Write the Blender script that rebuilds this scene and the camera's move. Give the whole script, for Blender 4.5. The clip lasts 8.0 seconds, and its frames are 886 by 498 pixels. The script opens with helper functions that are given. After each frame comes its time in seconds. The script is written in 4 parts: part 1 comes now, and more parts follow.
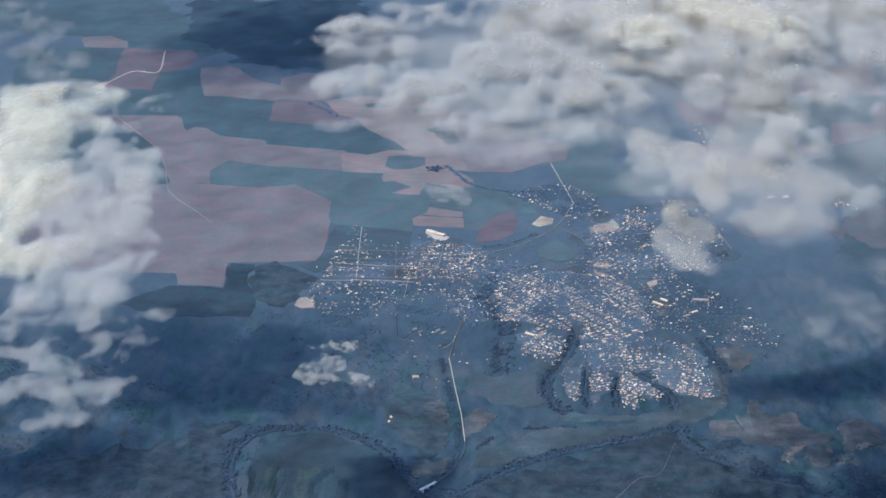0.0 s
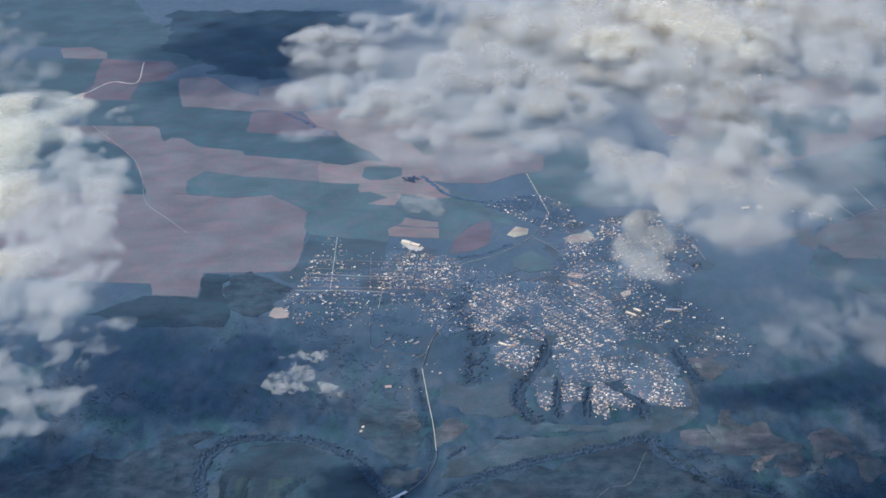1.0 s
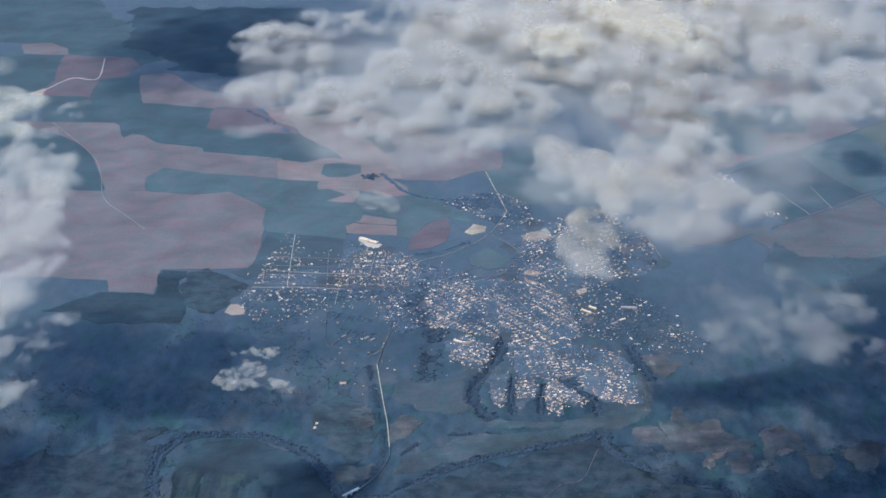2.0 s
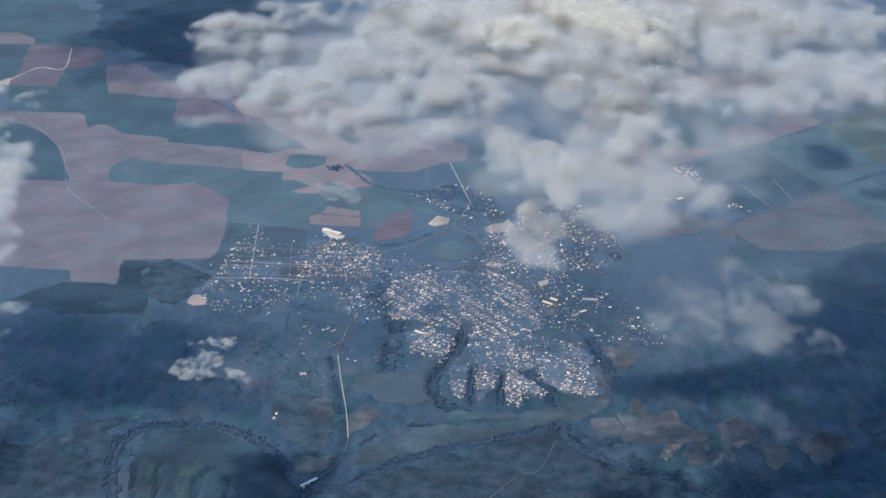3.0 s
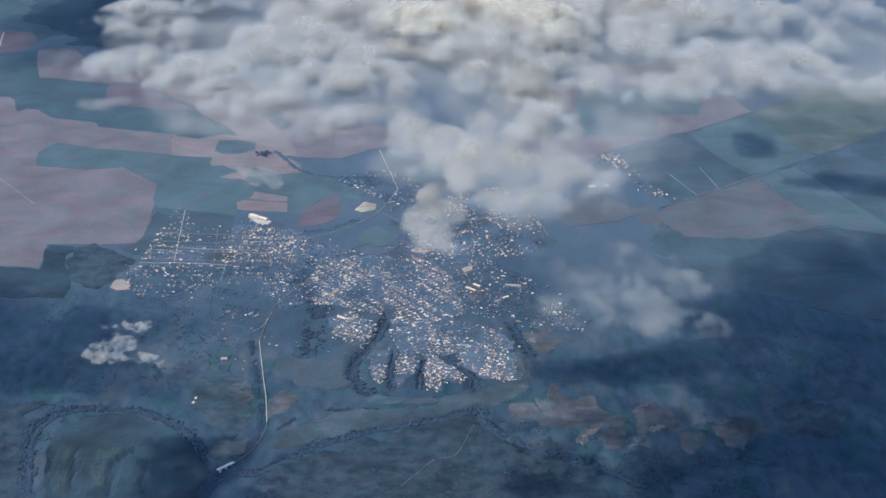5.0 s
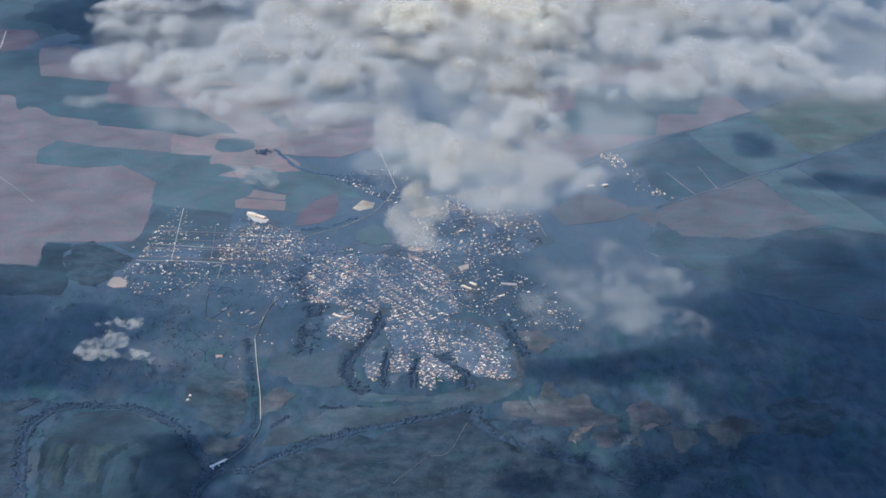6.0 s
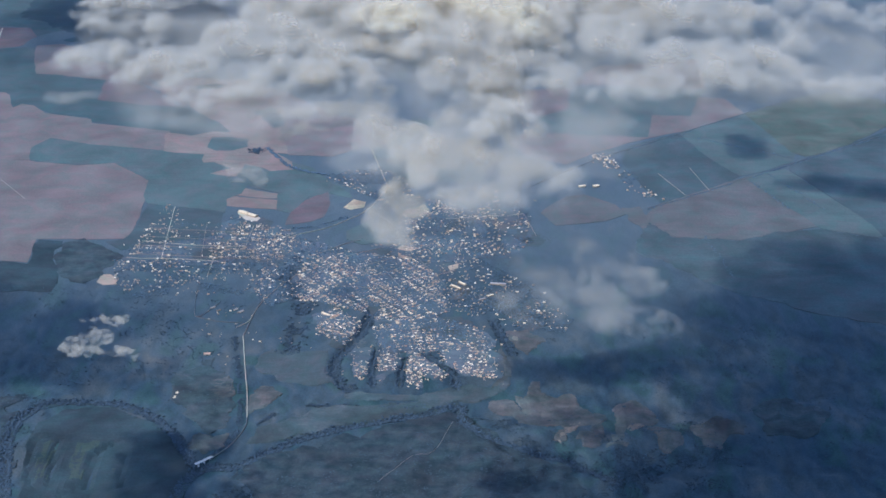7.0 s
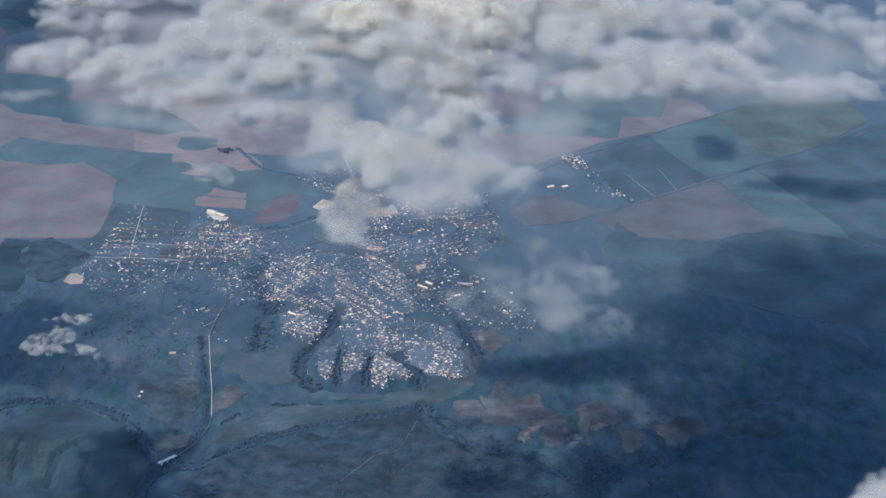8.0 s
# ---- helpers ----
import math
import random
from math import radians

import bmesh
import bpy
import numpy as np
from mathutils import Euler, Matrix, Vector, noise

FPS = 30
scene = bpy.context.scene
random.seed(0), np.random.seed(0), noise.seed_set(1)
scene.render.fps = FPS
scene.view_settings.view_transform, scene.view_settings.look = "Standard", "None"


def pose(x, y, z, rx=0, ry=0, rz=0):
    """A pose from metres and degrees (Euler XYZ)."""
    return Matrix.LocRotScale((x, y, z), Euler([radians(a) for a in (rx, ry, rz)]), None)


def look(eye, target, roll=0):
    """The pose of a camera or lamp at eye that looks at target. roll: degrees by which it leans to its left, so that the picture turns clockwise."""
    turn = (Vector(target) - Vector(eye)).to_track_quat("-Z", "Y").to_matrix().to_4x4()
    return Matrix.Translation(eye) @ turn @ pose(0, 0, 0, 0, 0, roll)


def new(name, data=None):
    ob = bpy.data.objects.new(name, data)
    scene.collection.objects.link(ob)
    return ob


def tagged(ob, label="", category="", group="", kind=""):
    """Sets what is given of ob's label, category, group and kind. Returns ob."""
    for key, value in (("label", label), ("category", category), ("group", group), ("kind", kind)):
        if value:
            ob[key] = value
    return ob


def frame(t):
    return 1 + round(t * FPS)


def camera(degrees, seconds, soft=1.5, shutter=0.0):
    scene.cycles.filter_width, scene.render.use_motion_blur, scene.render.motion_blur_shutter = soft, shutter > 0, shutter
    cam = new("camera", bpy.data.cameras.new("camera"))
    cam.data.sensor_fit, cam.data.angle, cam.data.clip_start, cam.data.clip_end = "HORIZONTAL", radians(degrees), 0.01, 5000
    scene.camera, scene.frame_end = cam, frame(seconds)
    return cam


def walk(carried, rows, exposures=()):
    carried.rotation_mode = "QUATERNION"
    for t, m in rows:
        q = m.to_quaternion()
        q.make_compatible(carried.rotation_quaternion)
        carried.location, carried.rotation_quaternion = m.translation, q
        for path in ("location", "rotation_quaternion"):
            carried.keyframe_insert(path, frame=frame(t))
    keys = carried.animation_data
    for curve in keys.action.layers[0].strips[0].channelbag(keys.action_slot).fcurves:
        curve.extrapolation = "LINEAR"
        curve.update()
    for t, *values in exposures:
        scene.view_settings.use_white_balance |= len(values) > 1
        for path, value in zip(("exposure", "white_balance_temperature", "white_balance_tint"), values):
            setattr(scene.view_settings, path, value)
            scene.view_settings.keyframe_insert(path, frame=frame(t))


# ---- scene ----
# One unit is about four metres of the real landscape: the whole place is built to one reduced scale.
cam = camera(27.92, 8.0, soft=1.7)

# Level flight in a straight line, looking out to the side: seconds, turn to the left, pitch, lean.
HEIGHT = 1080.0
SPEED = (21.31, -5.20)
TURNS = [
    (0, 2.547, -21.611, -1.658),
    (0.5, 2.419, -21.463, -1.701),
    (1, 2.112, -21.257, -1.516),
    (1.5, 1.407, -21.274, -0.860),
    (1.7, 1.224, -21.285, -0.996),
    (2.8, 0.465, -21.533, -0.450),
    (3, 0.253, -21.581, -0.396),
    (3.5, -0.282, -21.726, -0.195),
    (4, -0.701, -21.909, -0.175),
    (4.5, -1.100, -21.986, 0.311),
    (5, -1.424, -21.959, 0.446),
    (5.2, -1.316, -21.982, 0.321),
    (6.3, -0.871, -21.946, 0.667),
    (6.5, -0.829, -21.890, 0.854),
    (7, -0.957, -21.945, 0.781),
    (7.5, -1.329, -21.976, 1.352),
    (8, -1.616, -21.891, 1.162),
]
walk(cam, [(t, pose(SPEED[0] * t, SPEED[1] * t, HEIGHT, 90 + pitch, 0, turn) @ pose(0, 0, 0, 0, 0, lean))
           for t, turn, pitch, lean in TURNS],
     exposures=[(0, 0.74, 5000, 13)])

# ---- light ----
SUN_TO = Vector((-0.56, -0.14, 0.82)).normalized()          # the way to the sun
scene.cycles.transparent_max_bounces = 64
world = bpy.data.worlds.new("sky")
scene.world = world
world.use_nodes = True
nt = world.node_tree
sky = nt.nodes.new("ShaderNodeTexSky")
sky.sky_type, sky.sun_disc = "NISHITA", False
sky.sun_elevation = math.asin(SUN_TO.z)
sky.sun_rotation = math.atan2(SUN_TO.x, SUN_TO.y)
sky.altitude = 1500
nt.links.new(sky.outputs["Color"], nt.nodes["Background"].inputs["Color"])
nt.nodes["Background"].inputs["Strength"].default_value = 0.15
lamp = bpy.data.lights.new("sun", "SUN")
lamp.energy, lamp.angle, lamp.color = 2.25, radians(0.5), (1.0, 0.92, 0.80)
sun = new("sun", lamp)
sun.matrix_world = look((0, 0, 3000), Vector((0, 0, 3000)) - SUN_TO)


# ---- noise on arrays ----
def lattice(ix, iy, seed):
    h = (ix.astype(np.int64) * 374761393 + iy.astype(np.int64) * 668265263 + seed * 2147483647) & 0xFFFFFFFF
    h = ((h ^ (h >> 13)) * 1274126177) & 0xFFFFFFFF
    return ((h ^ (h >> 16)) & 0xFFFF) / 65535.0


def smooth_noise(x, y, seed=0):
    """Value noise from 0 to 1."""
    x, y = np.asarray(x, float), np.asarray(y, float)
    ix, iy = np.floor(x), np.floor(y)
    u, w = x - ix, y - iy
    u, w = u * u * u * (u * (u * 6 - 15) + 10), w * w * w * (w * (w * 6 - 15) + 10)
    a, b = lattice(ix, iy, seed), lattice(ix + 1, iy, seed)
    c, d = lattice(ix, iy + 1, seed), lattice(ix + 1, iy + 1, seed)
    return (a * (1 - u) + b * u) * (1 - w) + (c * (1 - u) + d * u) * w


def fractal(x, y, octaves=4, seed=0):
    """Layered noise, about -1 to 1."""
    total, size, weight = 0, 1.0, 0.5
    for k in range(octaves):
        total = total + weight * (smooth_noise(x * size + 17 * k, y * size - 9 * k, seed + k) * 2 - 1)
        size, weight = size * 2.03, weight * 0.5
    return total


def ease(a, b, x):
    t = np.clip((x - a) / (b - a), 0, 1)
    return t * t * (3 - 2 * t)


def furrow(x, y, pts, width, depth):
    """How deep a gully along a line cuts at each place."""
    near = np.full(np.shape(x), 1e9)
    for (ax, ay), (bx, by) in zip(pts, pts[1:]):
        t = np.clip(((x - ax) * (bx - ax) + (y - ay) * (by - ay)) / ((bx - ax) ** 2 + (by - ay) ** 2), 0, 1)
        near = np.minimum(near, (x - ax - t * (bx - ax)) ** 2 + (y - ay - t * (by - ay)) ** 2)
    return depth * np.exp(-near / width ** 2)


RAVINES = [([(87, 2389), (78, 2339), (66, 2291), (54, 2254), (40, 2227), (37, 2182), (47, 2152), (62, 2132)], 8, 6),
           ([(96, 2253), (89, 2190), (93, 2142)], 4, 4), ([(137, 2222), (130, 2181), (129, 2141)], 4, 4),
           ([(161, 2240), (181, 2210), (203, 2171), (207, 2133)], 5, 5), ([(263, 2357), (275, 2298), (288, 2240)], 6, 4),
           ([(-29, 2246), (-20, 2341), (-19, 2422), (-39, 2508)], 10, 4)]
GULLIES = [([(-303, 1975), (-301, 1940), (-291, 1870)], 5, 3.5), ([(-230, 1976), (-242, 1961), (-251, 1939), (-247, 1869)], 5, 4),
           ([(-214, 1942), (-213, 1910), (-205, 1869)], 5, 3.5), ([(-333, 1977), (-331, 1926), (-317, 1870)], 5, 3)]
BEND = [(-337, 1817), (-366, 1970), (-368, 2030), (-350, 2076), (-309, 2100), (-256, 2096), (-199, 2057), (-157, 1997), (-132, 1941), (-117, 1916)]
STREAM = [(-147, 1815), (-116, 1912), (-73, 1916), (-33, 1958), (23, 2003), (96, 2037), (155, 2060), (208, 2084), (213, 2047), (233, 2008), (280, 1969), (340, 1932), (402, 1875)]


def terrain(x, y):
    """Height of the ground: a level plateau in the north, broken valley land in the south."""
    x, y = np.asarray(x, float), np.asarray(y, float)
    rough = ease(2330, 2050, y) * (0.35 + 0.65 * ease(60, 330, np.abs(x - 40)))
    ridge = 1 - np.abs(fractal(x / 95, y / 130, 4, 5)) * 2.2
    rough = rough * (1 - 0.9 * np.exp(-((x + 245) / 125) ** 2 - ((y - 1985) / 125) ** 2))
    cut = furrow(x, y, BEND, 7, 3.5) + furrow(x, y, STREAM, 7, 3.5)
    for pts, width, depth in RAVINES + GULLIES:
        cut = cut + furrow(x, y, pts, width, depth)
    bluff = 5 * ease(2120, 2165, y) * ease(-10, 40, x) * ease(310, 270, x)
    return bluff - cut + rough * (9 * ridge - 6) * (1 - 0.7 * ease(2120, 2165, y)) + 0.2 * fractal(x / 260, y / 260, 2, 11) * ease(1900, 2400, y)


# ---- materials ----
def material(name, rough=0.9):
    m = bpy.data.materials.new(name)
    m.use_nodes = True
    b = m.node_tree.nodes["Principled BSDF"]
    b.inputs["Roughness"].default_value = rough
    b.inputs["Specular IOR Level"].default_value = 0.2
    return m, m.node_tree.nodes, m.node_tree.links, b


def noise_node(nodes, links, scale, detail=4, stretch=None, turn=0.0, distortion=0.0):
    """World-space noise; stretch: sizes along x and y by which the pattern is drawn out."""
    geo = nodes.new("ShaderNodeNewGeometry")
    n = nodes.new("ShaderNodeTexNoise")
    n.inputs["Scale"].default_value, n.inputs["Detail"].default_value = scale, detail
    n.inputs["Distortion"].default_value = distortion
    if stretch:
        mp = nodes.new("ShaderNodeMapping")
        mp.inputs["Rotation"].default_value[2] = radians(turn)
        mp.inputs["Scale"].default_value = (1 / stretch[0], 1 / stretch[1], 1)
        links.new(geo.outputs["Position"], mp.inputs["Vector"])
        links.new(mp.outputs["Vector"], n.inputs["Vector"])
    else:
        links.new(geo.outputs["Position"], n.inputs["Vector"])
    return n


def ramp(nodes, links, source, stops):
    r = nodes.new("ShaderNodeValToRGB")
    while len(r.color_ramp.elements) < len(stops):
        r.color_ramp.elements.new(0.5)
    for e, (p, c) in zip(r.color_ramp.elements, stops):
        e.position, e.color = p, (*c, 1) if len(c) == 3 else c
    links.new(source, r.inputs["Fac"])
    return r


def mixed(nodes, links, fac, a, b, mode="MIX"):
    m = nodes.new("ShaderNodeMix")
    m.data_type, m.blend_type = "RGBA", mode
    for sock, value in ((m.inputs["Factor"], fac), (m.inputs["A"], a), (m.inputs["B"], b)):
        if isinstance(value, (int, float)):
            sock.default_value = value
        elif isinstance(value, tuple):
            sock.default_value = (*value, 1)
        else:
            links.new(value, sock)
    return m.outputs["Result"]


def tinted(c, k):
    return tuple(min(1, v * k) for v in c)


def crop_material(name, colour, turn=0.0, patchy=0.18, rows=0.07, broken=0.0):
    """Open land: broad uneven patches, streaks along the working direction, fine grain; broken land is mottled too."""
    m, nodes, links, b = material(name, 0.95)
    big = noise_node(nodes, links, 0.012, 5, distortion=0.4)
    base = ramp(nodes, links, big.outputs["Fac"], [(0.3, tinted(colour, 1 - patchy)), (0.7, tinted(colour, 1 + patchy))])
    streak = noise_node(nodes, links, 0.22, 3, (14, 1), turn)
    s = ramp(nodes, links, streak.outputs["Fac"], [(0.3, (1 - rows,) * 3), (0.7, (1 + rows * 0.5,) * 3)])
    c = mixed(nodes, links, 1.0, base.outputs["Color"], s.outputs["Color"], "MULTIPLY")
    hue = noise_node(nodes, links, 0.03, 5, distortion=0.8)
    h = ramp(nodes, links, hue.outputs["Fac"], [(0.34, (0.9, 1.05, 0.93)), (0.66, (1.12, 1.0, 0.93))])
    c = mixed(nodes, links, 1.0, c, h.outputs["Color"], "MULTIPLY")
    fine = noise_node(nodes, links, 0.35, 3)
    g = ramp(nodes, links, fine.outputs["Fac"], [(0.3, (0.86,) * 3), (0.7, (1.1,) * 3)])
    c = mixed(nodes, links, 1.0, c, g.outputs["Color"], "MULTIPLY")
    if broken:
        mid = noise_node(nodes, links, 0.05, 7, distortion=0.3)
        mid.inputs["Roughness"].default_value = 0.6
        d = ramp(nodes, links, mid.outputs["Fac"], [(0.36, (0.55, 0.65, 0.68)), (0.5, (1, 1, 1)), (0.66, (1.55, 1.36, 1.24))])
        c = mixed(nodes, links, broken, c, d.outputs["Color"], "MULTIPLY")
        bump = nodes.new("ShaderNodeBump")
        bump.inputs["Strength"].default_value, bump.inputs["Distance"].default_value = 0.5 * broken, 6.0
        links.new(mid.outputs["Fac"], bump.inputs["Height"])
        links.new(bump.outputs["Normal"], b.inputs["Normal"])
    links.new(c, b.inputs["Base Color"])
    return m


def ground_material():
    """Scrub and pasture: dark green, drier grass and bare soil in patches of many sizes, all tinted with blue haze."""
    m, nodes, links, b = material("scrubland", 0.95)
    big = noise_node(nodes, links, 0.006, 6, distortion=0.6)
    # the blue in these tones is distant haze put into the base colour
    a = ramp(nodes, links, big.outputs["Fac"], [(0.34, (0.030, 0.050, 0.063)), (0.52, (0.043, 0.066, 0.078)), (0.74, (0.072, 0.088, 0.09))])
    mid = noise_node(nodes, links, 0.06, 7, (1, 2.2), 25, distortion=0.3)
    d = ramp(nodes, links, mid.outputs["Fac"], [(0.36, (0.68, 0.74, 0.76)), (0.5, (1, 1, 1)), (0.66, (1.4, 1.24, 1.15))])
    c = mixed(nodes, links, 0.8, a.outputs["Color"], d.outputs["Color"], "MULTIPLY")
    hue = noise_node(nodes, links, 0.024, 6, (1, 2), -20, distortion=0.5)
    h = ramp(nodes, links, hue.outputs["Fac"], [(0.36, (0.82, 1.06, 0.8)), (0.5, (1, 1, 1)), (0.66, (1.4, 1.12, 0.92))])
    c = mixed(nodes, links, 0.85, c, h.outputs["Color"], "MULTIPLY")
    # the level plateau carries paler grass than the bushy valley
    place = nodes.new("ShaderNodeSeparateXYZ")
    links.new(nodes.new("ShaderNodeNewGeometry").outputs["Position"], place.inputs[0])
    edge = nodes.new("ShaderNodeMath")
    edge.operation = "MULTIPLY_ADD"
    edge.inputs[1].default_value = 420
    links.new(noise_node(nodes, links, 0.006, 5).outputs["Fac"], edge.inputs[0])
    links.new(place.outputs["Y"], edge.inputs[2])
    plateau = nodes.new("ShaderNodeMapRange")
    plateau.inputs["From Min"].default_value, plateau.inputs["From Max"].default_value = 2380, 2950
    links.new(edge.outputs[0], plateau.inputs["Value"])
    c = mixed(nodes, links, plateau.outputs["Result"], c, mixed(nodes, links, 0.75, mixed(nodes, links, 1.0, c, (1.6, 1.5, 1.4), "MULTIPLY"), (0.086, 0.103, 0.106)))
    fine = noise_node(nodes, links, 0.4, 3)
    g = ramp(nodes, links, fine.outputs["Fac"], [(0.35, (0.8,) * 3), (0.65, (1.15,) * 3)])
    c = mixed(nodes, links, 0.8, c, g.outputs["Color"], "MULTIPLY")
    links.new(c, b.inputs["Base Color"])
    bump = nodes.new("ShaderNodeBump")
    bump.inputs["Strength"].default_value, bump.inputs["Distance"].default_value = 0.3, 1.5
    links.new(mid.outputs["Fac"], bump.inputs["Height"])
    links.new(bump.outputs["Normal"], b.inputs["Normal"])
    return m


def plain_material(name, colour, rough=0.8, spread=0.15, island=False, metal=0.0):
    """Paint, tin, tile or leaf, a little different from piece to piece."""
    m, nodes, links, b = material(name, rough)
    b.inputs["Metallic"].default_value = metal
    if island:
        who = nodes.new("ShaderNodeNewGeometry").outputs["Random Per Island"]
    else:
        who = nodes.new("ShaderNodeObjectInfo").outputs["Random"]
    r = ramp(nodes, links, who, [(0.0, tinted(colour, 1 - spread)), (1.0, tinted(colour, 1 + spread))])
    fine = noise_node(nodes, links, 1.2, 3)
    g = ramp(nodes, links, fine.outputs["Fac"], [(0.3, (0.8,) * 3), (0.7, (1.1,) * 3)])
    links.new(mixed(nodes, links, 1.0, r.outputs["Color"], g.outputs["Color"], "MULTIPLY"), b.inputs["Base Color"])
    return m


def palette_material(name, stops, rough=0.8):
    """One joined set of pieces with a mix of colours, chosen piece by piece."""
    m, nodes, links, b = material(name, rough)
    who = nodes.new("ShaderNodeNewGeometry").outputs["Random Per Island"]
    r = ramp(nodes, links, who, stops)
    r.color_ramp.interpolation = "CONSTANT"
    fine = noise_node(nodes, links, 1.2, 3)
    g = ramp(nodes, links, fine.outputs["Fac"], [(0.3, (0.8,) * 3), (0.7, (1.1,) * 3)])
    links.new(mixed(nodes, links, 1.0, r.outputs["Color"], g.outputs["Color"], "MULTIPLY"), b.inputs["Base Color"])
    return m


def cloud_material(name, puff_scale, torn, strength, white=1.0, cream=0.645):
    """Water droplets: thin layers that scatter white light both ways and let the rest through, torn by turbulence of many sizes."""
    m = bpy.data.materials.new(name)
    m.use_nodes = True
    nodes, links = m.node_tree.nodes, m.node_tree.links
    nodes.remove(nodes["Principled BSDF"])
    out = nodes["Material Output"]

    def sums(operation, a, b, c=0.0):
        node = nodes.new("ShaderNodeMath")
        node.operation = operation
        for sock, value in zip(node.inputs, (a, b, c)):
            if isinstance(value, (int, float)):
                sock.default_value = value
            else:
                links.new(value, sock)
        return node.outputs[0]

    dens = nodes.new("ShaderNodeAttribute")
    dens.attribute_name = "wetness"
    n = noise_node(nodes, links, puff_scale, 8, (1, 1.8), distortion=0.25)
    n.inputs["Vector"].links[0].from_node.inputs["Scale"].default_value[2] = 0.7
    n.inputs["Roughness"].default_value = 0.56
    wide = noise_node(nodes, links, puff_scale * 0.36, 3, distortion=0.4)
    turmoil = sums("MULTIPLY_ADD", n.outputs["Fac"], 2 * torn, -torn)
    drift = sums("MULTIPLY_ADD", wide.outputs["Fac"], 1.4, -0.7)
    wet = sums("ADD", sums("ADD", dens.outputs["Fac"], turmoil), drift)
    wet = sums("MAXIMUM", sums("SUBTRACT", wet, 0.08), 0.0)
    # none where the cloud has ended
    edge = nodes.new("ShaderNodeMapRange")
    edge.interpolation_type = "SMOOTHSTEP"
    edge.inputs["From Min"].default_value, edge.inputs["From Max"].default_value = 0.02, 0.3
    links.new(dens.outputs["Fac"], edge.inputs["Value"])
    wet = sums("MULTIPLY", wet, edge.outputs["Result"])
    through_it = sums("EXPONENT", sums("MULTIPLY", wet, -strength), 0.0)
    diff, back = nodes.new("ShaderNodeBsdfDiffuse"), nodes.new("ShaderNodeBsdfTranslucent")
    clear, body, mix = nodes.new("ShaderNodeBsdfTransparent"), nodes.new("ShaderNodeMixShader"), nodes.new("ShaderNodeMixShader")
    for s in (diff, back):
        s.inputs["Color"].default_value = (0.98 * white, 0.862 * white, cream * white, 1)
    # light scatters about inside a cloud, which evens out the lie of its surface
    facing = nodes.new("ShaderNodeNewGeometry").outputs["Normal"]
    for k, (operation, other) in enumerate((("SCALE", None), ("ADD", (0, -0.15, 0.6)), ("NORMALIZE", None))):
        step = nodes.new("ShaderNodeVectorMath")
        step.operation = operation
        links.new(facing, step.inputs[0])
        if other:
            step.inputs[1].default_value = other
        if operation == "SCALE":
            step.inputs["Scale"].default_value = 0.8
        facing = step.outputs["Vector"]
    links.new(facing, diff.inputs["Normal"])
    links.new(facing, back.inputs["Normal"])
    body.inputs["Fac"].default_value = 0.4
    links.new(diff.outputs[0], body.inputs[1])
    links.new(back.outputs[0], body.inputs[2])
    links.new(through_it, mix.inputs["Fac"])
    links.new(body.outputs[0], mix.inputs[1])
    links.new(clear.outputs[0], mix.inputs[2])
    links.new(mix.outputs[0], out.inputs["Surface"])
    return m


# the greens among these lean blue, with distant haze mixed into them
PLOUGHED = crop_material("ploughed_soil", (0.160, 0.128, 0.118), 8, rows=0.04)
TILLED = crop_material("dark_tilled_soil", (0.128, 0.097, 0.097), 20)
STUBBLE = crop_material("dry_stubble", (0.212, 0.158, 0.134), -6, rows=0.14)
CROP = crop_material("green_crop", (0.089, 0.110, 0.106), 5)
DARKCROP = crop_material("dark_green_crop", (0.064, 0.086, 0.088), 5)
PASTURE = crop_material("pasture", (0.066, 0.086, 0.082), 40, patchy=0.3)
FALLOW = crop_material("grey_fallow", (0.112, 0.106, 0.102), 33)
BARE = crop_material("bare_earth", (0.35, 0.255, 0.185), 0, patchy=0.3)
MEADOW = crop_material("valley_meadow", (0.036, 0.051, 0.057), 70, patchy=0.35, broken=0.25)
SLOPE = crop_material("dry_valley_slope", (0.086, 0.083, 0.080), 33, patchy=0.35, broken=0.6)
DULL = crop_material("dull_valley_grass", (0.062, 0.077, 0.08), 60, patchy=0.3, broken=0.4)
ROUGH = crop_material("rough_dry_pasture", (0.048, 0.061, 0.066), 60, patchy=0.35, broken=0.7)
# town ground lightened to blue-grey: the haze over the town is in its colour
TOWN = crop_material("hazy_town_ground", (0.088, 0.105, 0.120), 35, patchy=0.3, rows=0.12, broken=0.35)
SCAR = crop_material("eroded_scar", (0.17, 0.135, 0.115), 10, patchy=0.4, broken=0.5)
WOOD = crop_material("woodland_floor", (0.038, 0.055, 0.064), 0, patchy=0.25)
PLOTS = crop_material("dull_plots", (0.066, 0.084, 0.088), 33, patchy=0.25)
YARD = crop_material("dusty_yards", (0.075, 0.086, 0.09), 15, patchy=0.3, rows=0.15)
DUST = crop_material("street_dust", (0.27, 0.225, 0.20), 0, patchy=0.2, rows=0.05)
PALELOT = crop_material("pale_trodden_lot", (0.36, 0.27, 0.18), 20, patchy=0.4, broken=0.6)
LOT = crop_material("trodden_lot", (0.24, 0.19, 0.145), 20, patchy=0.4, broken=0.5)
OLIVE = crop_material("olive_pasture", (0.090, 0.102, 0.082), 30, patchy=0.25)
SPUR = crop_material("spur_grass", (0.050, 0.064, 0.055), 80, patchy=0.35, broken=0.3)
DRYGRASS = crop_material("dry_worn_grass", (0.080, 0.080, 0.077), 15, patchy=0.4, broken=0.7)
